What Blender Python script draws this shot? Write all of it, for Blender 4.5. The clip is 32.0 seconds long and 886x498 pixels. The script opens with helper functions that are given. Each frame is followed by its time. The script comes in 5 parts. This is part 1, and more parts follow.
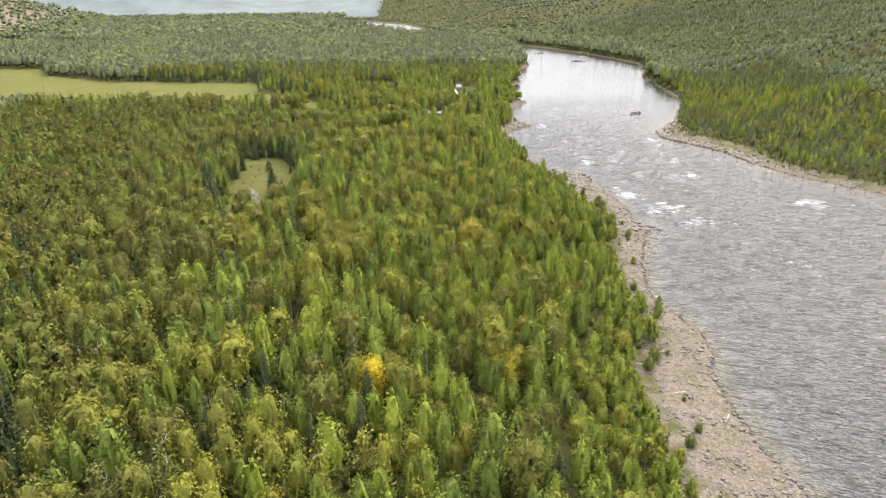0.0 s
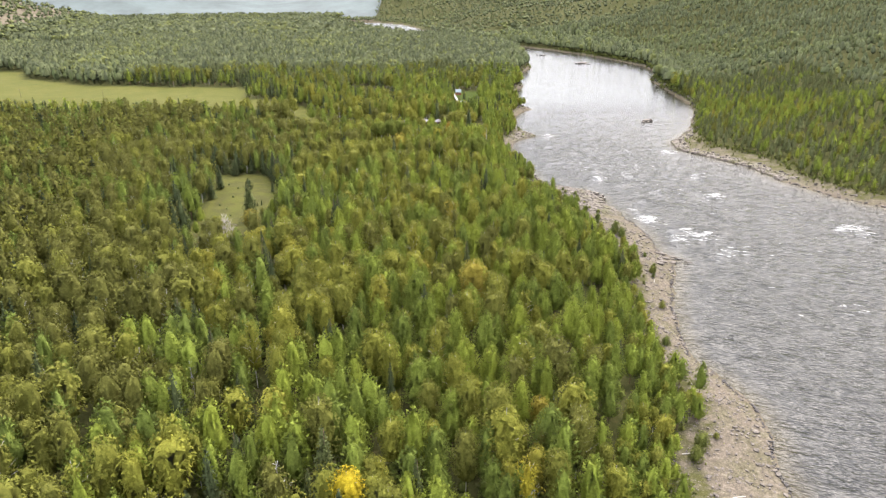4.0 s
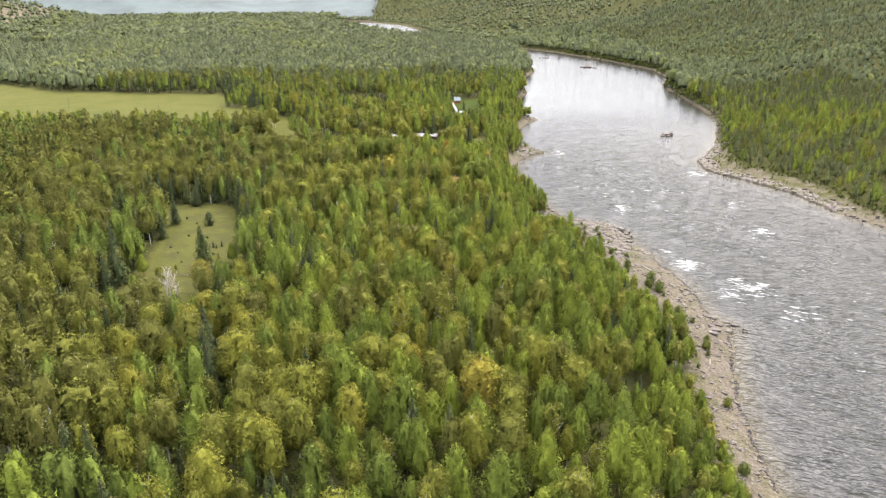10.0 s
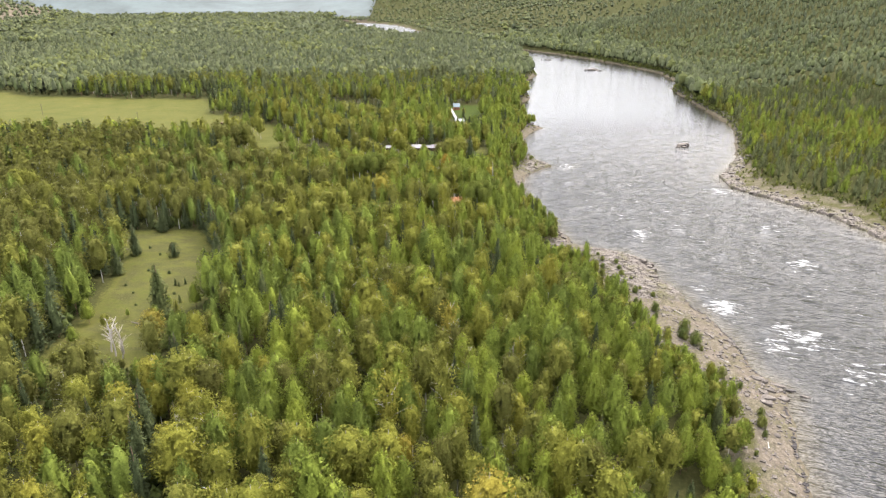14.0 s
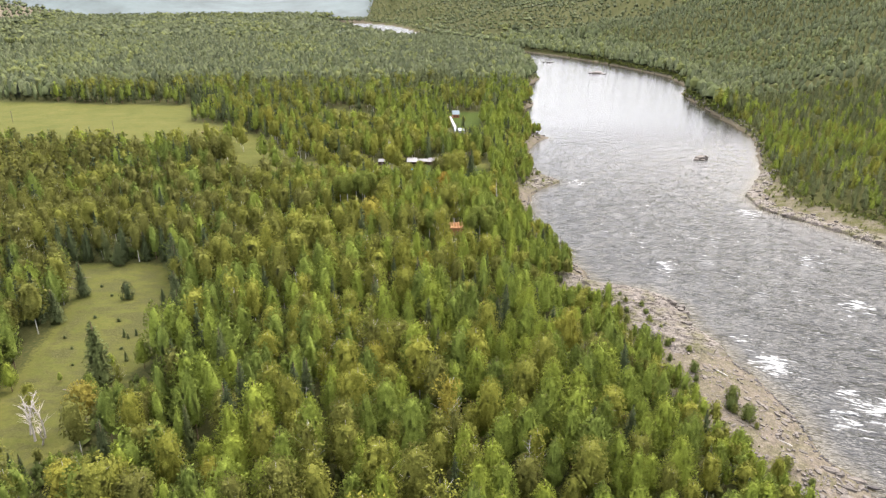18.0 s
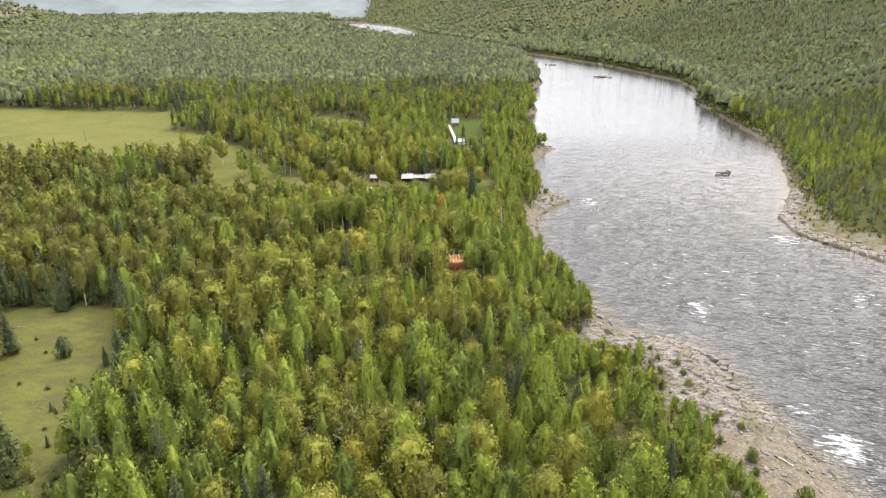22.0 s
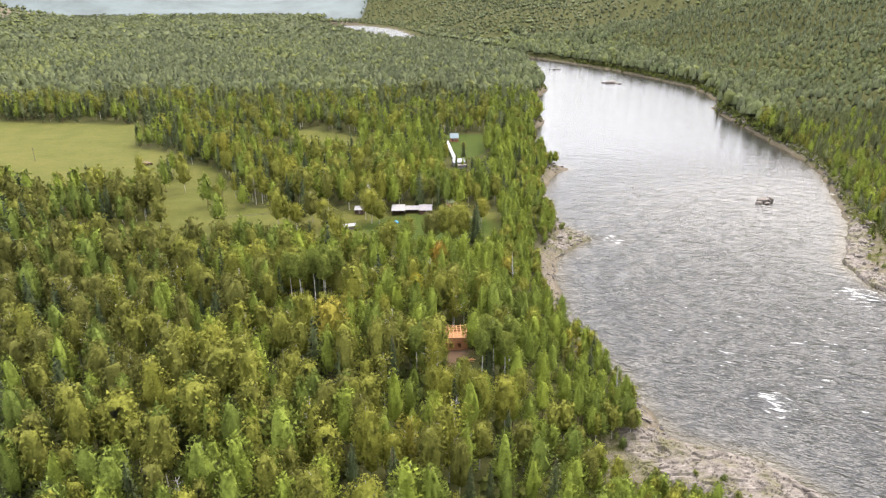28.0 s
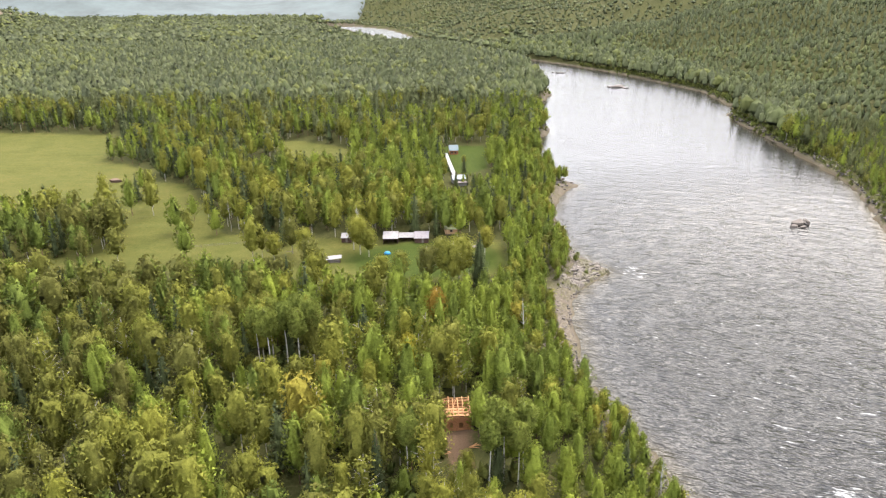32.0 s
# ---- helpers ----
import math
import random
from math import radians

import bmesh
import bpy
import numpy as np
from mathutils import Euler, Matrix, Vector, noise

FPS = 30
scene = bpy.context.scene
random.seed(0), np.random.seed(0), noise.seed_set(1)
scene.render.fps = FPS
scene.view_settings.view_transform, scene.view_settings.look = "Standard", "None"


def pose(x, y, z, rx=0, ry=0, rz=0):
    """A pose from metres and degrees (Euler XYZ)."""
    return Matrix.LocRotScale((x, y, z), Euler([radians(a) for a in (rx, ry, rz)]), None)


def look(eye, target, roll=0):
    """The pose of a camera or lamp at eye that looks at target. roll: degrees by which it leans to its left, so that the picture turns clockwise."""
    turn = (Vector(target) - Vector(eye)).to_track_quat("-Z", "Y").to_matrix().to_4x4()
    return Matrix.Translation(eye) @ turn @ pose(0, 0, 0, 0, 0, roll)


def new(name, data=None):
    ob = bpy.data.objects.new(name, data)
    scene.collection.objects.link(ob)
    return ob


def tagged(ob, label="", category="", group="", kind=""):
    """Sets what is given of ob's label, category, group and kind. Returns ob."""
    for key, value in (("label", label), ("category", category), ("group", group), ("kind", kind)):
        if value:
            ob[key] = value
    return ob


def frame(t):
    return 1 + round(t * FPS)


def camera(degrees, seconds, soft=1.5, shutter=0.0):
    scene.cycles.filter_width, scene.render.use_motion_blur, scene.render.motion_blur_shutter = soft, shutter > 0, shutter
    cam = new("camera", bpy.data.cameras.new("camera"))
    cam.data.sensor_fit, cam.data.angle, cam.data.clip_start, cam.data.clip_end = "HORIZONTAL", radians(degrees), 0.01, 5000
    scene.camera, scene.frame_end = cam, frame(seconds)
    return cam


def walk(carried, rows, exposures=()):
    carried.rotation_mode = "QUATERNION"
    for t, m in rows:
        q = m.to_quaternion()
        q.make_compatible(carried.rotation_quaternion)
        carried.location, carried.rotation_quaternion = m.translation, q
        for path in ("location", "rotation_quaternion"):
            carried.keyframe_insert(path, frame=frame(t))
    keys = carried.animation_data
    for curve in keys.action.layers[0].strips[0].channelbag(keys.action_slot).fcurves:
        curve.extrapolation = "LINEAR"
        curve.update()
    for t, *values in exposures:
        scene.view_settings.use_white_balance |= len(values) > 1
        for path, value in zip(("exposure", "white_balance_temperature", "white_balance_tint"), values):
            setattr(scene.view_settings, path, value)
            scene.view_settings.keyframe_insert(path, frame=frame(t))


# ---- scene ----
cam = camera(66.5, 32.0, soft=1.25)

# the flight: seconds, place, pitch, roll, heading
FLIGHT = [
    (0.0, 0.00, 0.00, 100.00, -20.91, -0.67, -0.00),
    (2.0, 0.23, 19.44, 100.17, -20.93, -0.64, -0.04),
    (4.0, 0.48, 38.76, 100.21, -20.95, -0.60, -0.09),
    (6.0, 0.73, 57.99, 100.15, -20.97, -0.57, -0.15),
    (8.0, 0.99, 77.13, 100.02, -20.98, -0.53, -0.21),
    (10.0, 1.26, 96.21, 99.82, -20.99, -0.50, -0.27),
    (12.0, 1.54, 115.22, 99.59, -20.99, -0.46, -0.33),
    (14.0, 1.82, 134.17, 99.32, -21.00, -0.42, -0.40),
    (16.0, 2.10, 153.07, 99.04, -20.99, -0.39, -0.47),
    (18.0, 2.40, 171.92, 98.75, -20.98, -0.36, -0.53),
    (20.0, 2.71, 190.70, 98.46, -20.97, -0.33, -0.59),
    (22.0, 3.03, 209.42, 98.17, -20.96, -0.31, -0.65),
    (24.0, 3.38, 228.07, 97.89, -20.94, -0.29, -0.71),
    (26.0, 3.75, 246.63, 97.60, -20.91, -0.29, -0.76),
    (28.0, 4.16, 265.08, 97.32, -20.89, -0.29, -0.80),
    (30.0, 4.62, 283.42, 97.03, -20.86, -0.31, -0.84),
    (32.0, 5.13, 301.61, 96.72, -20.83, -0.35, -0.87),
]
walk(cam, [(t, pose(x, y, z, 90 + p, 0, h) @ pose(0, 0, 0, 0, 0, r)) for t, x, y, z, p, r, h in FLIGHT])

# ---- light: a bright overcast sky, a soft sun behind thin cloud ----
SUN_UP, SUN_TURN = radians(54), radians(35)
world = bpy.data.worlds.new("overcast_sky")
scene.world = world
world.use_nodes = True
wn, wl = world.node_tree.nodes, world.node_tree.links
sky = wn.new("ShaderNodeTexSky")
sky.sky_type, sky.sun_disc = "NISHITA", False
sky.sun_elevation, sky.sun_rotation = SUN_UP, SUN_TURN
sky.air_density, sky.dust_density, sky.ozone_density = 1.0, 4.0, 1.0
cloud = wn.new("ShaderNodeMix")
cloud.data_type = "RGBA"
cloud.inputs[0].default_value = 0.5
cloud.inputs[7].default_value = (9.8, 9.4, 9.5, 1)
wl.new(sky.outputs[0], cloud.inputs[6])
# an overcast sky is brightest overhead
sky_way = wn.new("ShaderNodeTexCoord")
sky_up = wn.new("ShaderNodeSeparateXYZ")
wl.new(sky_way.outputs["Generated"], sky_up.inputs[0])
rise = wn.new("ShaderNodeMapRange")
rise.inputs[1].default_value, rise.inputs[2].default_value = 0.0, 1.0
rise.inputs[3].default_value, rise.inputs[4].default_value = 0.55, 1.24
wl.new(sky_up.outputs[2], rise.inputs[0])
dome = wn.new("ShaderNodeMix")
dome.data_type, dome.blend_type = "RGBA", "MULTIPLY"
dome.inputs[0].default_value = 1.0
wl.new(cloud.outputs[2], dome.inputs[6])
wl.new(rise.outputs[0], dome.inputs[7])
wl.new(dome.outputs[2], wn["Background"].inputs[0])
wn["Background"].inputs[1].default_value = 0.13

sun_data = bpy.data.lights.new("sun", "SUN")
sun_data.energy, sun_data.angle, sun_data.color = 0.75, radians(35), (1.0, 0.95, 0.86)
sun = new("sun", sun_data)
sun.matrix_world = look((0, 0, 0), (-math.sin(SUN_TURN) * math.cos(SUN_UP), -math.cos(SUN_TURN) * math.cos(SUN_UP), -math.sin(SUN_UP)))
scene.view_settings.exposure = 2.45


# ---- materials ----
def material(name, rough=0.8, spec=0.3):
    m = bpy.data.materials.new(name)
    m.use_nodes = True
    p = m.node_tree.nodes["Principled BSDF"]
    p.inputs["Roughness"].default_value = rough
    p.inputs["Specular IOR Level"].default_value = spec
    return m, m.node_tree.nodes, m.node_tree.links, p


def ramp(nodes, stops):
    r = nodes.new("ShaderNodeValToRGB")
    e = r.color_ramp.elements
    while len(e) < len(stops):
        e.new(0.5)
    for k, (at, col) in zip(e, stops):
        k.position, k.color = at, (*col, 1)
    return r


def noise_tex(nodes, links, scale, detail=4, rough=0.6, where=None, stretch=(1, 1, 1)):
    n = nodes.new("ShaderNodeTexNoise")
    n.inputs["Scale"].default_value, n.inputs["Detail"].default_value, n.inputs["Roughness"].default_value = scale, detail, rough
    mp = nodes.new("ShaderNodeMapping")
    mp.inputs["Scale"].default_value = stretch
    if where is None:
        where = nodes.new("ShaderNodeNewGeometry").outputs["Position"]
    links.new(where, mp.inputs[0])
    links.new(mp.outputs[0], n.inputs[0])
    return n


def math_node(nodes, links, op, a, b=0.0, clamp=False):
    n = nodes.new("ShaderNodeMath")
    n.operation, n.use_clamp = op, clamp
    for s, v in ((0, a), (1, b)):
        if isinstance(v, (int, float)):
            n.inputs[s].default_value = v
        else:
            links.new(v, n.inputs[s])
    return n.outputs[0]


def mix(nodes, links, fac, a, b, kind="MIX"):
    n = nodes.new("ShaderNodeMix")
    n.data_type, n.blend_type = "RGBA", kind
    for s, v in ((0, fac), (6, a), (7, b)):
        if isinstance(v, (int, float)):
            n.inputs[s].default_value = v
        elif isinstance(v, tuple):
            n.inputs[s].default_value = (*v, 1)
        else:
            links.new(v, n.inputs[s])
    return n.outputs[2]


def attribute(nodes, name):
    a = nodes.new("ShaderNodeAttribute")
    a.attribute_name = name
    return a.outputs["Fac"]


def bump(nodes, links, p, height, strength, distance):
    b = nodes.new("ShaderNodeBump")
    b.inputs["Strength"].default_value, b.inputs["Distance"].default_value = strength, distance
    links.new(height, b.inputs["Height"])
    links.new(b.outputs[0], p.inputs["Normal"])
    return b


def leaf_material(name, stops, clear=0.4):
    """Foliage: one tint for each tree, a little change from leaf clump to leaf clump, some light through it."""
    m, n, l, p = material(name, 0.75, 0.08)
    tint = attribute(n, "tint")
    alone = math_node(n, l, "LESS_THAN", tint, 0.0005)
    one = math_node(n, l, "ADD", tint, math_node(n, l, "MULTIPLY", n.new("ShaderNodeObjectInfo").outputs["Random"], alone))
    col = ramp(n, stops)
    l.new(one, col.inputs[0])
    vary = n.new("ShaderNodeMapRange")
    vary.inputs[3].default_value, vary.inputs[4].default_value = 0.92, 1.09
    l.new(n.new("ShaderNodeNewGeometry").outputs["Random Per Island"], vary.inputs[0])
    out = mix(n, l, 1.0, col.outputs[0], vary.outputs[0], "MULTIPLY")
    spray = noise_tex(n, l, 1.9, 4, 0.75)
    fleck = n.new("ShaderNodeMapRange")
    fleck.inputs[1].default_value, fleck.inputs[2].default_value = 0.36, 0.66
    fleck.inputs[3].default_value, fleck.inputs[4].default_value = 0.76, 1.27
    l.new(spray.outputs[0], fleck.inputs[0])
    out = mix(n, l, 1.0, out, fleck.outputs[0], "MULTIPLY")
    l.new(out, p.inputs["Base Color"])
    out_way = n.new("ShaderNodeAttribute")
    out_way.attribute_name = "outward"
    turn = n.new("ShaderNodeVectorTransform")
    turn.vector_type, turn.convert_from, turn.convert_to = "NORMAL", "OBJECT", "WORLD"
    l.new(out_way.outputs["Vector"], turn.inputs[0])
    l.new(turn.outputs[0], p.inputs["Normal"])
    tr = n.new("ShaderNodeBsdfTranslucent")
    l.new(turn.outputs[0], tr.inputs["Normal"])
    l.new(out, tr.inputs[0])
    mx = n.new("ShaderNodeMixShader")
    mx.inputs[0].default_value = clear
    l.new(p.outputs[0], mx.inputs[1])
    l.new(tr.outputs[0], mx.inputs[2])
    l.new(mx.outputs[0], n["Material Output"].inputs[0])
    return m


BIRCH_LEAF = leaf_material("birch_leaves", [(0.0, (0.118, 0.119, 0.027)), (0.3, (0.154, 0.158, 0.029)), (0.6, (0.182, 0.187, 0.03)),
                                            (0.9, (0.208, 0.208, 0.032)), (0.985, (0.238, 0.22, 0.034)), (1.0, (0.255, 0.213, 0.034))])
LARCH_LEAF = leaf_material("larch_needles", [(0.0, (0.14, 0.179, 0.035)), (0.5, (0.195, 0.24, 0.037)), (1.0, (0.25, 0.293, 0.04))])
SPRUCE_LEAF = leaf_material("spruce_needles", [(0.0, (0.056, 0.072, 0.029)), (0.6, (0.072, 0.088, 0.033)), (1.0, (0.094, 0.11, 0.038))], 0.15)
# three greyer, darker leaf colours: haze and missing crown shade painted in
HAZED_BIRCH_LEAF = leaf_material("hazed_birch_leaves", [(0.0, (0.084, 0.096, 0.036)), (0.5, (0.116, 0.129, 0.042)), (1.0, (0.15, 0.16, 0.048))], 0.3)
HAZED_LARCH_LEAF = leaf_material("hazed_larch_needles", [(0.0, (0.066, 0.08, 0.037)), (0.5, (0.094, 0.11, 0.045)), (1.0, (0.125, 0.141, 0.052))], 0.3)
SHADED_PINE_LEAF = leaf_material("shaded_hazed_pine_needles", [(0.0, (0.075, 0.088, 0.046)), (0.5, (0.105, 0.119, 0.055)), (1.0, (0.138, 0.152, 0.064))], 0.3)
PALE_ASPEN_LEAF = leaf_material("pale_aspen_leaves", [(0.0, (0.19, 0.23, 0.045)), (1.0, (0.245, 0.28, 0.055))], 0.45)
BUSH_LEAF = leaf_material("willow_leaves", [(0.0, (0.1052, 0.1323, 0.0346)), (0.5, (0.1461, 0.1654, 0.0392)), (1.0, (0.1870, 0.1929, 0.0461))])
GOLD_LEAF = leaf_material("golden_leaves", [(0.0, (0.4, 0.31, 0.02)), (1.0, (0.44, 0.35, 0.025))])
PALE_LEAF = leaf_material("yellowing_leaves", [(0.0, (0.3, 0.27, 0.03)), (1.0, (0.34, 0.29, 0.03))])
# this pine's grey-green is distance haze put into the needle colour
HAZED_PINE_LEAF = leaf_material("hazed_pine_needles", [(0.0, (0.11, 0.126, 0.056)), (0.5, (0.136, 0.152, 0.061)), (1.0, (0.162, 0.176, 0.067))], 0.35)
CEDAR_LEAF = leaf_material("dark_pine_needles", [(0.0, (0.078, 0.094, 0.03)), (1.0, (0.09, 0.105, 0.033))], 0.2)
OLIVE_LEAF = leaf_material("turning_leaves", [(0.0, (0.2, 0.175, 0.032)), (1.0, (0.22, 0.185, 0.034))])
RUST_LEAF = leaf_material("rusty_leaves", [(0.0, (0.25, 0.16, 0.025)), (1.0, (0.27, 0.18, 0.025))])


def bark_material(name, pale, dark, cut):
    m, n, l, p = material(name, 0.85, 0.2)
    t = noise_tex(n, l, 3.0, 3, 0.7, stretch=(1, 1, 0.35))
    r = ramp(n, [(cut - 0.08, dark), (cut + 0.06, pale)])
    l.new(t.outputs[0], r.inputs[0])
    l.new(r.outputs[0], p.inputs["Base Color"])
    bump(n, l, p, t.outputs[0], 0.4, 0.05)
    return m


BIRCH_BARK = bark_material("birch_bark", (0.42, 0.4, 0.36), (0.08, 0.065, 0.05), 0.42)
PINE_BARK = bark_material("pine_bark", (0.2, 0.13, 0.085), (0.075, 0.05, 0.035), 0.5)
PALE_BARK = bark_material("bleached_wood", (0.3, 0.272, 0.24), (0.14, 0.12, 0.1), 0.4)
DEAD_BARK = bark_material("dead_bark", (0.34, 0.32, 0.29), (0.13, 0.115, 0.1), 0.4)


def stone_material(name, low, mid, high, scale=0.5):
    m, n, l, p = material(name, 0.85, 0.3)
    a = noise_tex(n, l, scale, 6, 0.65)
    b = noise_tex(n, l, scale * 7, 5, 0.7, stretch=(1, 1, 2.5))
    r = ramp(n, [(0.3, low), (0.5, mid), (0.72, high)])
    l.new(mix(n, l, 0.45, a.outputs[0], b.outputs[0]), r.inputs[0])
    l.new(r.outputs[0], p.inputs["Base Color"])
    bump(n, l, p, b.outputs[0], 0.7, 0.15)
    return m


PALE_ROCK = stone_material("pale_bedrock", (0.024, 0.021, 0.018), (0.08, 0.068, 0.057), (0.2, 0.177, 0.152))
WET_ROCK = stone_material("wet_dark_stone", (0.012, 0.011, 0.01), (0.03, 0.026, 0.025), (0.065, 0.057, 0.052))


def bedrock_material():
    """Layered pale rock, darker in its seams, with moss and thin grass in the hollows."""
    m, n, l, p = material("layered_bedrock", 0.88, 0.25)
    big = noise_tex(n, l, 0.16, 5, 0.65)
    seam = noise_tex(n, l, 0.9, 6, 0.7, stretch=(0.35, 1.6, 2.2))
    fine = noise_tex(n, l, 4.0, 4, 0.7)
    rock = ramp(n, [(0.34, (0.032, 0.027, 0.022)), (0.46, (0.085, 0.072, 0.06)), (0.56, (0.13, 0.113, 0.097)), (0.7, (0.25, 0.225, 0.2))])
    l.new(mix(n, l, 0.35, seam.outputs[0], fine.outputs[0]), rock.inputs[0])
    moss = ramp(n, [(0.35, (0.03, 0.032, 0.011)), (0.65, (0.09, 0.08, 0.035))])
    l.new(fine.outputs[0], moss.inputs[0])
    cover = math_node(n, l, "ADD", math_node(n, l, "MULTIPLY", big.outputs[0], 1.0), math_node(n, l, "MULTIPLY", fine.outputs[0], 0.35))
    cover = math_node(n, l, "MULTIPLY", math_node(n, l, "SUBTRACT", cover, 0.63), 5.0, True)
    l.new(mix(n, l, cover, rock.outputs[0], moss.outputs[0]), p.inputs["Base Color"])
    bump(n, l, p, mix(n, l, 0.4, seam.outputs[0], fine.outputs[0]), 0.8, 0.2)
    return m


BEDROCK = bedrock_material()
PEBBLE = stone_material("beach_stone", (0.04, 0.035, 0.03), (0.1, 0.086, 0.074), (0.21, 0.185, 0.165), 1.2)


def ground_material():
    m, n, l, p = material("ground", 0.95, 0.03)
    big = noise_tex(n, l, 0.05, 5, 0.6)
    fine = noise_tex(n, l, 0.9, 6, 0.7)
    grit = noise_tex(n, l, 2.6, 4, 0.75)
    floor = ramp(n, [(0.3, (0.025, 0.03, 0.01)), (0.55, (0.045, 0.046, 0.016)), (0.75, (0.075, 0.06, 0.03))])
    l.new(fine.outputs[0], floor.inputs[0])
    grass = ramp(n, [(0.3, (0.03, 0.037, 0.0095)), (0.42, (0.05, 0.056, 0.014)), (0.54, (0.07, 0.069, 0.019)), (0.66, (0.094, 0.079, 0.029))])
    patch = noise_tex(n, l, 0.18, 6, 0.7, stretch=(0.6, 1.3, 1))
    l.new(mix(n, l, 0.45, mix(n, l, 0.5, big.outputs[0], patch.outputs[0]), fine.outputs[0]), grass.inputs[0])
    lawn = ramp(n, [(0.35, (0.024, 0.037, 0.0075)), (0.65, (0.04, 0.052, 0.011))])
    l.new(fine.outputs[0], lawn.inputs[0])
    gravel = ramp(n, [(0.38, (0.03, 0.025, 0.019)), (0.5, (0.088, 0.073, 0.055)), (0.62, (0.21, 0.182, 0.145))])
    l.new(mix(n, l, 0.5, grit.outputs[0], fine.outputs[0]), gravel.inputs[0])
    moss = ramp(n, [(0.42, (0.095, 0.08, 0.064)), (0.62, (0.055, 0.056, 0.022))])
    l.new(noise_tex(n, l, 0.16, 5, 0.65).outputs[0], moss.inputs[0])
    bare = mix(n, l, 0.42, gravel.outputs[0], moss.outputs[0])
    jag = math_node(n, l, "MULTIPLY", math_node(n, l, "SUBTRACT", fine.outputs[0], 0.5), 0.9)
    def soft(name):
        v = math_node(n, l, "ADD", attribute(n, name), jag)
        return math_node(n, l, "MULTIPLY", math_node(n, l, "SUBTRACT", v, 0.38), 4.0, True)
    c = mix(n, l, soft("meadow"), floor.outputs[0], grass.outputs[0])
    c = mix(n, l, soft("lawn"), c, lawn.outputs[0])
    c = mix(n, l, soft("earth"), c, (0.095, 0.063, 0.04))
    c = mix(n, l, soft("heath"), c, (0.1, 0.084, 0.058))
    c = mix(n, l, soft("bare"), c, bare)
    sod = ramp(n, [(0.3, (0.026, 0.028, 0.01)), (0.55, (0.052, 0.052, 0.018)), (0.75, (0.1, 0.085, 0.05))])
    l.new(grit.outputs[0], sod.inputs[0])
    c = mix(n, l, math_node(n, l, "MULTIPLY", soft("sod"), math_node(n, l, "MULTIPLY", math_node(n, l, "SUBTRACT", patch.outputs[0], 0.43), 7.0, True)), c, sod.outputs[0])
    c = mix(n, l, soft("bed"), c, (0.06, 0.05, 0.033))
    l.new(c, p.inputs["Base Color"])
    bump(n, l, p, mix(n, l, 0.5, grit.outputs[0], fine.outputs[0]), 0.8, 0.35)
    return m


GROUND = ground_material()


def water_material():
    m, n, l, p = material("river_water", 0.12, 0.5)
    p.inputs["IOR"].default_value = 1.33
    where = n.new("ShaderNodeMapping")
    where.inputs["Rotation"].default_value = (0, 0, radians(24))
    l.new(n.new("ShaderNodeNewGeometry").outputs["Position"], where.inputs[0])
    swell = noise_tex(n, l, 0.11, 2, 0.4, where.outputs[0], (0.7, 1.7, 1))
    chop = noise_tex(n, l, 0.34, 3, 0.55, where.outputs[0], (0.62, 1.9, 1))
    rip = noise_tex(n, l, 0.85, 2, 0.5, where.outputs[0], (0.6, 1.7, 1))
    h = math_node(n, l, "ADD", math_node(n, l, "MULTIPLY", swell.outputs[0], 0.75), math_node(n, l, "MULTIPLY", chop.outputs[0], 0.6))
    h = math_node(n, l, "ADD", h, math_node(n, l, "MULTIPLY", rip.outputs[0], 0.1))
    calm = math_node(n, l, "MULTIPLY", attribute(n, "rough"), 1.0)
    h = math_node(n, l, "MULTIPLY", h, calm)
    bump(n, l, p, h, 1.0, 2.9)
    shallow = math_node(n, l, "MULTIPLY", attribute(n, "shallow"), math_node(n, l, "ADD", 0.55, chop.outputs[0]), True)
    c = mix(n, l, shallow, (0.018, 0.0185, 0.018), (0.038, 0.032, 0.019))
    f1 = noise_tex(n, l, 0.8, 8, 0.75, where.outputs[0], (0.45, 1.9, 1))
    f2 = noise_tex(n, l, 0.14, 3, 0.6, where.outputs[0], (0.7, 1.5, 1))
    foam = math_node(n, l, "ADD", math_node(n, l, "MULTIPLY", f1.outputs[0], 1.5), math_node(n, l, "MULTIPLY", f2.outputs[0], 0.35))
    foam = math_node(n, l, "ADD", foam, math_node(n, l, "MULTIPLY", attribute(n, "rapid"), 0.42))
    foam = math_node(n, l, "MULTIPLY", math_node(n, l, "SUBTRACT", foam, 1.25), 2.6, True)
    caps = math_node(n, l, "ADD", math_node(n, l, "MULTIPLY", chop.outputs[0], 0.8), math_node(n, l, "MULTIPLY", f1.outputs[0], 0.35))
    caps = math_node(n, l, "ADD", caps, math_node(n, l, "MULTIPLY", attribute(n, "rapid"), 0.3))
    caps = math_node(n, l, "MULTIPLY", math_node(n, l, "SUBTRACT", caps, 0.76), 7.0, True)
    foam = math_node(n, l, "MAXIMUM", foam, caps)
    lace = noise_tex(n, l, 1.7, 4, 0.65, where.outputs[0], (0.7, 1.4, 1))
    foam = math_node(n, l, "MULTIPLY", foam, math_node(n, l, "MULTIPLY", math_node(n, l, "SUBTRACT", lace.outputs[0], 0.35), 5.0, True))
    l.new(mix(n, l, foam, c, (0.45, 0.46, 0.445)), p.inputs["Base Color"])
    l.new(math_node(n, l, "ADD", 0.1, math_node(n, l, "MULTIPLY", foam, 0.7)), p.inputs["Roughness"])
    return m


WATER = water_material()


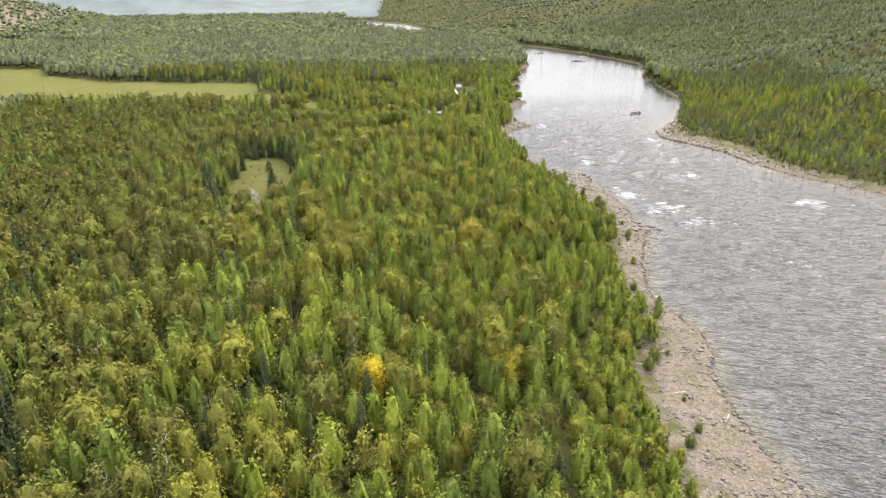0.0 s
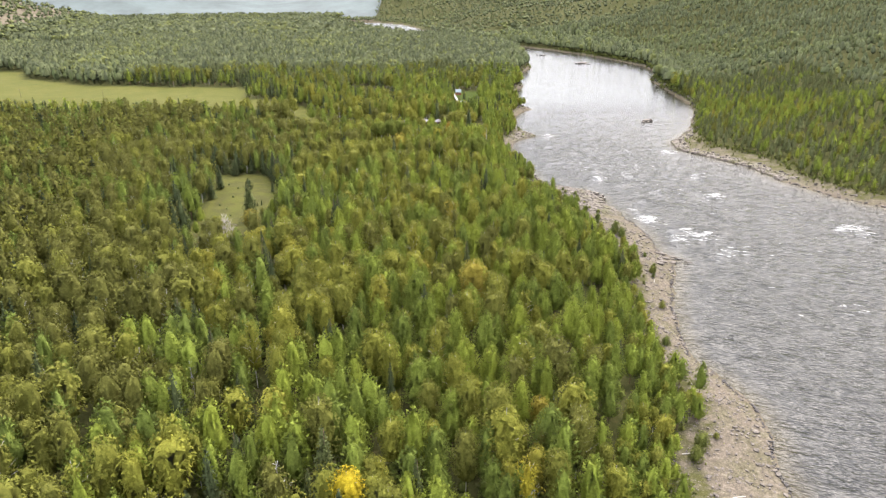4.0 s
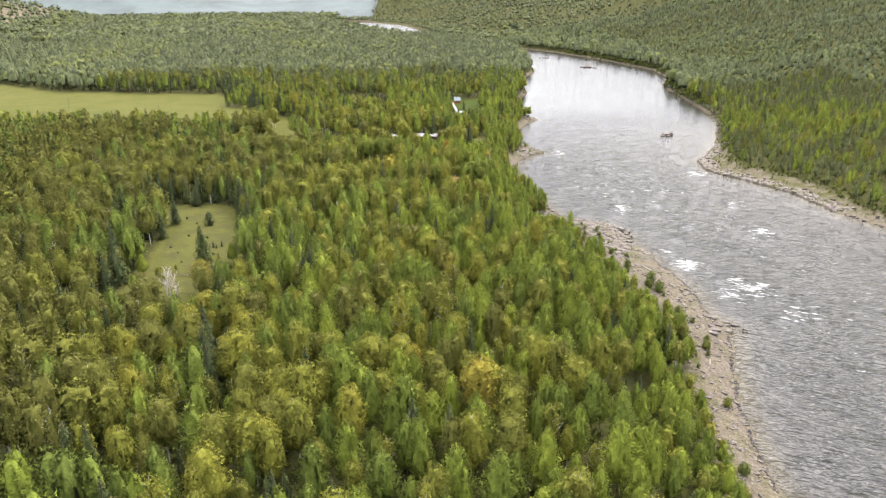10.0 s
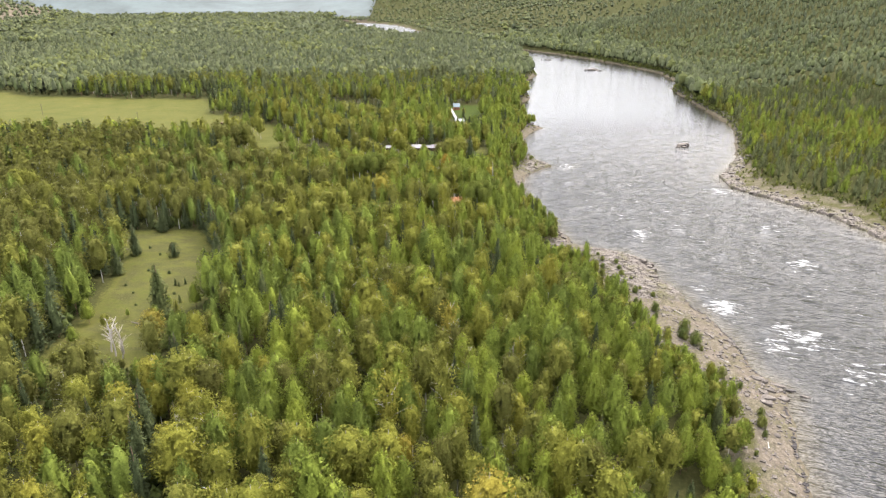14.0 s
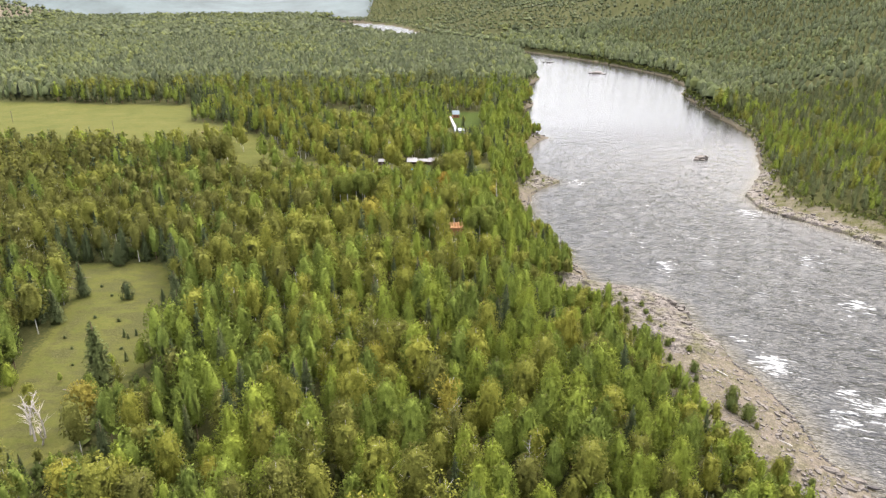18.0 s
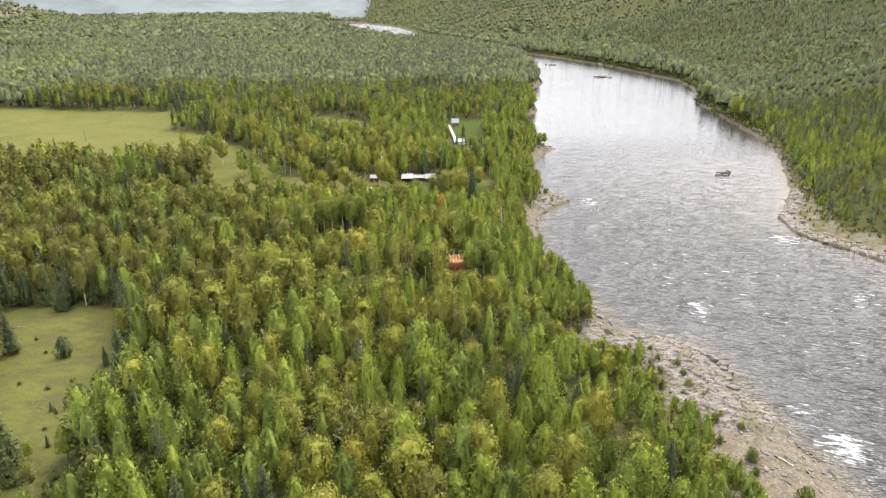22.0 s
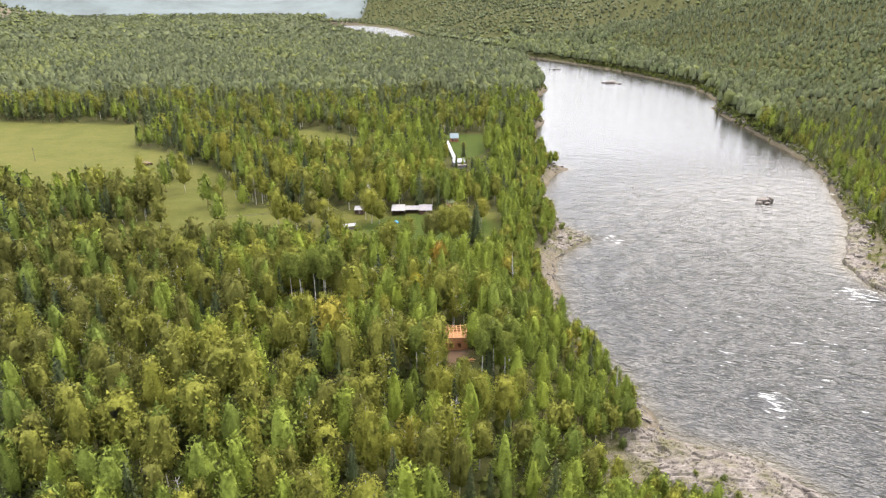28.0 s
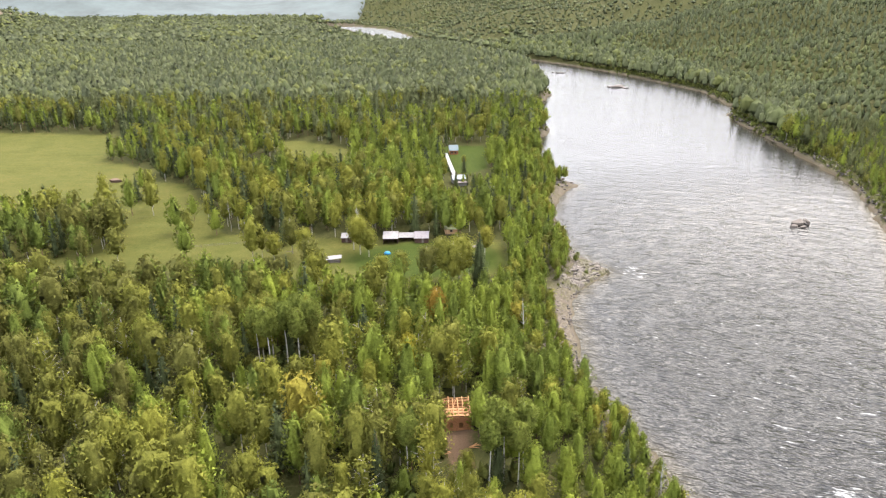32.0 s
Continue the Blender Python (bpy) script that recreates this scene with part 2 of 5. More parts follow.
def plain(name, col, rough=0.7, spread=0.25, scale=2.0, metal=0.0, stretch=(1, 1, 1)):
    m, n, l, p = material(name, rough, 0.3)
    p.inputs["Metallic"].default_value = metal
    a = noise_tex(n, l, scale, 5, 0.7, stretch=stretch)
    lo, hi = tuple(c * (1 - spread) for c in col), tuple(min(1, c * (1 + spread)) for c in col)
    r = ramp(n, [(0.32, lo), (0.68, hi)])
    l.new(a.outputs[0], r.inputs[0])
    l.new(r.outputs[0], p.inputs["Base Color"])
    bump(n, l, p, a.outputs[0], 0.25, 0.05)
    return m


FRESH_LOG = plain("fresh_logs", (0.29, 0.135, 0.06), 0.75, 0.35, 3)
FRESH_TIMBER = plain("fresh_sawn_timber", (0.34, 0.18, 0.08), 0.7, 0.2, 3)
OLD_WOOD = plain("old_brown_boards", (0.06, 0.035, 0.025), 0.85, 0.4, 4, stretch=(4, 4, 0.5))
GREY_WOOD = plain("weathered_grey_boards", (0.15, 0.13, 0.115), 0.9, 0.35, 4)
PALE_ROOF = plain("pale_roof_sheet", (0.19, 0.182, 0.178), 0.6, 0.2, 1.2)
LILAC_ROOF = plain("grey_slate_sheet", (0.15, 0.138, 0.145), 0.7, 0.25, 1.5)
BLUE_ROOF = plain("blue_green_roof_sheet", (0.066, 0.096, 0.108), 0.5, 0.15, 1.2)
WHITE_PAINT = plain("white_paint", (0.195, 0.19, 0.186), 0.6, 0.1)
ORANGE_WALL = plain("varnished_logs", (0.25, 0.1, 0.04), 0.6, 0.25)
BLUE_CLOTH = plain("blue_tent_cloth", (0.03, 0.2, 0.38), 0.6, 0.15)
HAY = plain("old_hay", (0.1, 0.065, 0.045), 0.95, 0.35, 3)
POLE_WOOD = plain("pole_wood", (0.09, 0.075, 0.062), 0.9, 0.2)
GLASS_DARK = plain("dark_window_opening", (0.02, 0.018, 0.016), 0.3, 0.1)
# the far hills' bluish colour and faint glow are painted haze
FAR_HILL = plain("far_hill_painted_haze", (0.05, 0.064, 0.064), 0.95, 0.35, 0.006)
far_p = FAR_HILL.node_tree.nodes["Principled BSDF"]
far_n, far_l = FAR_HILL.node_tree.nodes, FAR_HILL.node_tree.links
haze_glow = ramp(far_n, [(0.35, (0.37, 0.39, 0.36)), (0.5, (0.455, 0.465, 0.445)), (0.65, (0.53, 0.53, 0.52))])
far_l.new(noise_tex(far_n, far_l, 0.0035, 5, 0.6, stretch=(1, 1, 2.5)).outputs[0], haze_glow.inputs[0])
far_l.new(haze_glow.outputs[0], far_p.inputs["Emission Color"])
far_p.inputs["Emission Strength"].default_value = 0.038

# ---- plan of the river: left and right shore, upstream ----
LEFT_SHORE = [(82, -500), (79, 40), (76, 113), (73, 147), (76, 168), (80, 184), (77, 197), (72, 210), (75, 233), (83, 260), (92, 285), (89, 299),
              (90, 315), (86, 342), (82, 360), (83, 372), (75, 386), (59, 394), (55, 411), (50, 437), (45, 456), (47, 483), (50, 503), (57, 516),
              (70, 530), (60, 549), (57, 570), (60, 603), (73, 637), (82, 647), (74, 660), (72, 698), (77, 764), (92, 800), (92, 839), (97, 910),
              (124, 987), (126, 1042), (133, 1246), (110, 1327), (58, 1446), (-10, 1620), (-85, 1800), (-165, 2030), (-270, 2330), (-360, 2480)]
RIGHT_SHORE = [(330, -500), (300, 100), (262, 250), (227, 332), (200, 368), (188, 400), (184, 430), (172, 453), (157, 478), (160, 500), (188, 545),
               (213, 605), (228, 650), (233, 700), (245, 832), (250, 858), (270, 882), (281, 990), (261, 1083), (237, 1170), (193, 1280),
               (149, 1369), (80, 1545), (15, 1720), (-35, 1900), (-60, 2070), (-120, 2300), (-230, 2480)]
# width of the bare shore: along the river, metres
LEFT_BARE = [(40, 27), (120, 26), (160, 24), (178, 16), (205, 11), (240, 12), (270, 13), (290, 21), (322, 25), (345, 24), (365, 25), (384, 22), (394, 8),
             (410, 4), (440, 4), (470, 6), (485, 7), (505, 8), (515, 8), (530, 11), (546, 3), (600, 1), (640, 5), (650, 5), (666, 2), (800, 4), (815, 2), (1000, 2)]
RIGHT_BARE = [(250, 8), (370, 9), (430, 15), (470, 19), (490, 17), (520, 9), (548, 1.4), (600, 0.4), (840, 0.4), (860, 2.5), (890, 0.4), (1500, 0.5)]


def shore_line(points, step=4.0):
    p = np.array(points, float)
    out = [p[:1]]
    for a, b in zip(p[:-1], p[1:]):
        k = max(1, int(np.hypot(*(b - a)) / step)) if a[1] > 30 and a[1] < 1100 else max(1, int(np.hypot(*(b - a)) / 25))
        s = np.linspace(0, 1, k + 1)[1:, None]
        out.append(a + (b - a) * s)
    p = np.concatenate(out)
    wob = np.array([noise.noise((v[0] * 0.11, v[1] * 0.11, 3.0)) + 0.5 * noise.noise((v[0] * 0.3, v[1] * 0.3, 8.0)) for v in p])
    p[:, 0] += wob * 1.6
    return p


LEFT, RIGHT = shore_line(LEFT_SHORE), shore_line(RIGHT_SHORE)


def shore_distance(x, y):
    """Distance from the left and right shore; positive on land."""
    x, y = np.asarray(x, float), np.asarray(y, float)
    res = []
    for line, side in ((LEFT, 1.0), (RIGHT, -1.0)):
        if x.size < 64:
            a, d = line[:-1], line[1:] - line[:-1]
            px, py = x.reshape(-1, 1) - a[:, 0], y.reshape(-1, 1) - a[:, 1]
            s = np.clip((px * d[:, 0] + py * d[:, 1]) / (d * d).sum(1), 0, 1)
            best = np.hypot(px - s * d[:, 0], py - s * d[:, 1]).min(1).reshape(x.shape)
            res.append(best * np.sign(np.interp(y, line[:, 1], line[:, 0]) - x + 1e-6) * side)
            continue
        best = np.full(x.shape, 1e9)
        for a, b in zip(line[:-1], line[1:]):
            d = b - a
            s = np.clip(((x - a[0]) * d[0] + (y - a[1]) * d[1]) / (d @ d), 0, 1)
            best = np.minimum(best, np.hypot(x - a[0] - s * d[0], y - a[1] - s * d[1]))
        res.append(best * np.sign(np.interp(y, line[:, 1], line[:, 0]) - x + 1e-6) * side)
    return res


def wave_sum(x, y, seed, scale, octaves=4):
    """Smooth rolling relief, about -1 to 1."""
    r = np.random.RandomState(seed)
    h, amp, tot = 0.0, 1.0, 0.0
    for _ in range(octaves):
        for _ in range(3):
            a, ph = r.uniform(0, 2 * np.pi, 2)
            k = 2 * np.pi / (scale * r.uniform(0.7, 1.4))
            h = h + amp * np.sin(k * (np.cos(a) * x + np.sin(a) * y) + ph)
        tot += amp * 1.7
        amp, scale = amp * 0.55, scale * 0.47
    return h / tot


def smooth(a, b, v):
    s = np.clip((v - a) / (b - a), 0, 1)
    return s * s * (3 - 2 * s)


def height(x, y, dist=None):
    x, y = np.asarray(x, float), np.asarray(y, float)
    dl, dr = dist if dist is not None else shore_distance(x, y)
    wl_, wr_ = np.interp(y, *np.array(LEFT_BARE).T), np.interp(y, *np.array(RIGHT_BARE).T)
    rough = wave_sum(x, y, 5, 14) * 0.35 + wave_sum(x, y, 6, 5) * 0.16
    t = np.clip(dl / wl_, 0, 1)
    left = 0.1 + 2.9 * t ** 0.85 + rough * np.minimum(1, dl / 3) + 3.2 * smooth(0, 28, dl - wl_) + wave_sum(x, y, 7, 120) * 1.0 * smooth(30, 80, dl)
    hill = np.maximum(0, -x - 820 - 0.3 * (y - 1300)) * smooth(900, 1600, y)
    left = left + 200 * (1 - np.exp(-hill * 0.22 / 200)) + 6 * smooth(900, 3000, y)
    t = np.clip(dr / wr_, 0, 1)
    up = np.maximum(0, dr - 75 + 25 * wave_sum(x, y, 11, 260))
    right = 0.1 + 2.4 * t + rough * np.minimum(1, np.maximum(dr, 0) / 3) + 5 * smooth(0, 60, dr - wr_)
    right = right + 420 * (1 - np.exp(-up * (0.27 + 0.07 * wave_sum(x, y, 12, 420)) / 420))
    bed = -0.15 - 0.09 * np.minimum(np.abs(dl), np.abs(dr))
    h = np.where(dl > 0, left, np.where(dr > 0, right, np.maximum(bed, -4)))
    return np.where(y > 2440, np.maximum(h, 4 * smooth(2440, 2480, y)), h)


# ---- open ground in the forest ----
FIELD = [(-760, 1010), (-537, 935), (-495, 869), (-380, 792), (-226, 769), (-209, 762), (-193, 735), (-186, 690), (-146, 664), (-138, 623),
         (-160, 606), (-186, 585), (-260, 575), (-430, 608), (-760, 640)]
GLADE = [(-128, 400), (-96, 401), (-81, 368), (-71, 345), (-78, 325), (-75, 311), (-80, 292), (-92, 282), (-107, 285), (-107, 330), (-113, 365), (-127, 394)]
YARD = [(31, 549), (31, 522), (12, 500), (-20, 502), (-36, 506), (-60, 520), (-100, 520), (-138, 522), (-176, 560), (-192, 590), (-150, 642), (-118, 632),
        (-96, 592), (-80, 562), (-40, 553), (-10, 552)]
COPSE = [(-165, 578), (-140, 572), (-116, 562), (-114, 536), (-146, 528), (-172, 552)]
LAWN = [(12, 722), (38, 720), (35, 662), (24, 652), (12, 655)]
GAP = [(-100, 736), (-84, 744), (-52, 722), (-36, 694), (-51, 677), (-76, 686)]
CABIN_PLOT = [(6, 434), (6.5, 438), (13.5, 438), (13.8, 432), (13, 422), (11.5, 411), (8.5, 412), (7.5, 422)]
FAR_FIELD = [(-900, 1420), (-640, 1330), (-560, 1370), (-700, 1430), (-900, 1500)]
FAR_STRIP = [(-480, 1560), (-400, 1540), (-330, 1560), (-400, 1590)]


def inside(poly, x, y):
    """Signed distance to a polygon's edge, positive inside."""
    x, y = np.asarray(x, float), np.asarray(y, float)
    best, hit = np.full(x.shape, 1e9), np.zeros(x.shape, bool)
    for (ax, ay), (bx, by) in zip(poly, poly[1:] + poly[:1]):
        dx, dy = bx - ax, by - ay
        s = np.clip(((x - ax) * dx + (y - ay) * dy) / (dx * dx + dy * dy), 0, 1)
        best = np.minimum(best, np.hypot(x - ax - s * dx, y - ay - s * dy))
        if dy:
            hit ^= ((ay > y) != (by > y)) & (x < (bx - ax) * (y - ay) / dy + ax)
    return np.where(hit, best, -best)


def grid(xs, ys):
    gx, gy = np.meshgrid(xs, ys)
    n, m = len(xs), len(ys)
    i = np.arange(n * m).reshape(m, n)
    quads = np.stack([i[:-1, :-1], i[:-1, 1:], i[1:, 1:], i[1:, :-1]], -1).reshape(-1, 4)
    return gx.ravel(), gy.ravel(), quads


def mesh_of(name, verts, faces, mats, index=None, shade=False, floats=()):
    """A mesh from arrays; faces all have the same number of corners."""
    me = bpy.data.meshes.new(name)
    verts, faces = np.asarray(verts, np.float32), np.asarray(faces, np.int32)
    k = faces.shape[1]
    me.vertices.add(len(verts))
    me.vertices.foreach_set("co", verts.ravel())
    me.loops.add(faces.size)
    me.loops.foreach_set("vertex_index", faces.ravel())
    me.polygons.add(len(faces))
    me.polygons.foreach_set("loop_start", np.arange(0, faces.size, k, dtype=np.int32))
    for mt in mats:
        me.materials.append(mt)
    if index is not None:
        me.polygons.foreach_set("material_index", np.asarray(index, np.int32))
    me.polygons.foreach_set("use_smooth", np.full(len(faces), shade))
    for key, vals in floats:
        at = me.attributes.new(key, "FLOAT", "POINT")
        at.data.foreach_set("value", np.asarray(vals, np.float32))
    me.update(calc_edges=True)
    return me


def steps(*spans):
    return np.concatenate([np.arange(a, b, s) for a, b, s in spans])


XS = steps((-2600, -700, 95), (-700, -150, 16), (-150, 20, 5), (20, 300, 3.2), (300, 700, 16), (700, 2801, 95))
YS = steps((-500, 60, 60), (60, 600, 3.4), (600, 760, 6), (760, 1500, 14), (1500, 4901, 85))
GX, GY, GQ = grid(XS, YS)
DL, DR = shore_distance(GX, GY)
WL, WR = np.interp(GY, *np.array(LEFT_BARE).T), np.interp(GY, *np.array(RIGHT_BARE).T)
GZ = height(GX, GY, (DL, DR))


def edge(v, w):
    return np.clip(v / w * 0.5 + 0.5, 0, 1)


MEADOW = np.maximum.reduce([edge(inside(p, GX, GY), 5) for p in (FIELD, GLADE, YARD, GAP, FAR_FIELD, FAR_STRIP)])
LAWNS = np.maximum.reduce([0.3 * edge(inside(GLADE, GX, GY), 5), edge(inside(LAWN, GX, GY), 4), edge(18 - np.hypot((GX - 2) / 1.6, GY - 530), 8)])
BARE = np.maximum(edge(np.where(DL > -2, WL + 4 - DL, -9), 4), edge(np.where(DR > -2, WR + np.where(GY < 545, 3, -0.8) - DR, -9), 4))
ground = new("ground", mesh_of("ground", np.stack([GX, GY, GZ], 1), GQ, [GROUND], shade=True, floats=(
    ("meadow", MEADOW), ("lawn", LAWNS), ("earth", edge(inside(CABIN_PLOT, GX, GY), 3)), ("bare", np.where((DL < 0) & (DR < 0), 1, BARE)),
    ("sod", np.maximum(0.85 * edge(inside(GLADE, GX, GY) - 2, 3), np.maximum(np.where(DL > 0, smooth(0.45, 1.1, DL / WL + 0.3 * wave_sum(GX, GY, 51, 22)), 0), np.where(DR > 0, smooth(0.25, 0.8, DR / WR + 0.3 * wave_sum(GX, GY, 52, 25)), 0)) * smooth(0.3, 0.8, BARE))),
    ("heath", edge(np.where(DL > 0, -GX - 900 - 0.3 * (GY - 1300), -99), 60)), ("bed", edge(-np.maximum(DL, DR) - 0.5, 1.5)))))
tagged(ground, "forest floor, meadows and stony river banks", "ground", kind="structure")

# ---- the river's surface, rougher over the rapids ----
RAPIDS = [(97, 338, 7, 1.0), (113, 316, 8, 0.9), (102, 311, 6, 0.8), (107, 322, 6, 0.7), (117, 295, 9, 0.65), (141, 374, 9, 0.75), (148, 417, 9, 0.6), (182, 321, 10, 0.85),
          (136, 244, 7, 0.55), (90, 411, 6, 0.85), (94, 352, 6, 0.6), (112, 444, 9, 0.45), (149, 474, 8, 0.75), (78, 532, 6, 0.75), (106, 421, 9, 0.4), (90, 433, 5, 0.5), (172, 500, 9, 0.5)]
WX, WY, WQ = grid(steps((-520, 20, 30), (20, 320, 3), (320, 361, 20)), steps((-500, 60, 40), (60, 620, 3), (620, 1300, 14), (1300, 2461, 60)))
WDL, WDR = shore_distance(WX, WY)
OPEN = np.minimum(-WDL, -WDR)
RAPID = np.zeros(WX.shape)
for rx_, ry_, rr_, rs_ in RAPIDS:
    drift = np.where(WY < ry_, 1.6, 0.7)
    RAPID = np.maximum(RAPID, rs_ * np.exp(-(((WX - rx_) / rr_) ** 2 + ((WY - ry_) / (rr_ * drift)) ** 2)))
RAPID = np.maximum(RAPID, 0.24 * smooth(8, 30, OPEN) * smooth(190, 280, WY) * (1 - smooth(450, 560, WY)))
RAPID = np.maximum(RAPID, 0.5 * smooth(1650, 1800, WY))
WZ = wave_sum(WX, WY, 21, 16, 3) * 0.22 * smooth(0, 10, OPEN) + RAPID * (0.35 + 0.5 * wave_sum(WX, WY, 22, 9, 2)) * 0.9
keep = (OPEN > -14)[WQ].any(1)
river = new("river", mesh_of("river", np.stack([WX, WY, WZ * (WY < 640)], 1), WQ[keep], [WATER], shade=True, floats=(
    ("rapid", RAPID), ("shallow", np.clip(1.1 - OPEN / 6.0, 0, 1)), ("rough", (0.78 + 0.12 * (1 - smooth(330, 460, WY)) + 0.16 * smooth(0, 25, OPEN)) * (1 - 0.84 * smooth(440, 720, WY)) + 0.7 * RAPID))))
tagged(river, "wide grey river with ripples and white rapids", "river", kind="structure")

# ---- far hills beyond the valley ----
hx, hy, hq = grid(np.linspace(-3300, -150, 60), np.linspace(0, 1, 12))
hz = 4 + (hy ** 1.2 * 330 * (0.75 + 0.4 * wave_sum(hx, hy * 300, 31, 2300)))
hill_y = np.sqrt(np.maximum(1e4, 2700 ** 2 - (hx * 0.55) ** 2)) + hy * 900
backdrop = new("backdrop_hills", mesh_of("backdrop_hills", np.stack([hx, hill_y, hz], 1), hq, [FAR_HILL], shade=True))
tagged(backdrop, "forested hills closing the valley, blue haze painted as a glow", "hills", kind="structure")


# ---- trees ----
ICO_V = np.array([(0, 0, 1), *[(0.894 * math.cos(a), 0.894 * math.sin(a), 0.447) for a in np.arange(5) * 2 * math.pi / 5],
                  *[(0.894 * math.cos(a), 0.894 * math.sin(a), -0.447) for a in (np.arange(5) + 0.5) * 2 * math.pi / 5], (0, 0, -1)])
ICO_F = np.array([*[(0, 1 + i, 1 + (i + 1) % 5) for i in range(5)], *[(1 + i, 6 + i, 1 + (i + 1) % 5) for i in range(5)],
                  *[(6 + i, 6 + (i + 1) % 5, 1 + (i + 1) % 5) for i in range(5)], *[(11, 6 + (i + 1) % 5, 6 + i) for i in range(5)]])


def halved(v, f):
    """Each triangle of a ball cut into four."""
    pts, out, seen = [tuple(p) for p in v], [], {}
    def middle(a, b):
        k = (min(a, b), max(a, b))
        if k not in seen:
            q = (np.array(pts[a]) + pts[b]) / 2
            pts.append(tuple(q / np.linalg.norm(q)))
            seen[k] = len(pts) - 1
        return seen[k]
    for a, b, c in f:
        ab, bc, ca = middle(a, b), middle(b, c), middle(c, a)
        out += [(a, ab, ca), (ab, b, bc), (ca, bc, c), (ab, bc, ca)]
    return np.array(pts), np.array(out)


BALL_FINE_V, BALL_FINE_F = halved(ICO_V, ICO_F)
BALL_FINEST = halved(BALL_FINE_V, BALL_FINE_F)


def unit(v):
    return v / np.maximum(np.linalg.norm(v, axis=-1, keepdims=True), 1e-9)


def tube(path, radii, sides=5):
    path = np.asarray(path, float)
    a = np.arange(sides) * 2 * np.pi / sides
    rings = [p + r * np.stack([np.cos(a), np.sin(a), np.zeros(sides)], 1) for p, r in zip(path, radii)]
    v = np.concatenate(rings)
    f = []
    for k in range(len(path) - 1):
        for i in range(sides):
            j = (i + 1) % sides
            a0, a1, b0, b1 = k * sides + i, k * sides + j, (k + 1) * sides + i, (k + 1) * sides + j
            f += [(a0, a1, b1), (a0, b1, b0)]
    return v, np.array(f)


def lay(bits):
    vs, fs, at = [], [], 0
    for v, f in bits:
        vs.append(v), fs.append(f + at)
        at += len(v)
    return np.concatenate(vs), np.concatenate(fs)


# crown by kind: widest radius and foot as parts of the height
FORM = {"pine": (0.2, 0.17), "birch": (0.235, 0.27), "larch": (0.25, 0.22), "spruce": (0.175, 0.04), "bush": (0.5, 0.02), "aspen": (0.15, 0.58)}


def profile(kind, u):
    """Radius of the crown at the height u of it."""
    if kind in ("birch", "aspen"):
        return np.where(u > 0.4, np.sqrt(np.maximum(0, 1 - (np.maximum(u - 0.4, 0) / 0.6) ** 2)), 0.45 + 0.55 * np.sin(np.pi / 2 * np.clip(u / 0.4, 0, 1)))
    if kind in ("larch", "pine"):
        return (1 - u ** 1.7) ** 0.8 * np.minimum(1, 0.55 + u * 2.2)
    if kind == "spruce":
        return (1 - u) ** 0.9
    return np.sqrt(np.maximum(0, 1 - u * u))


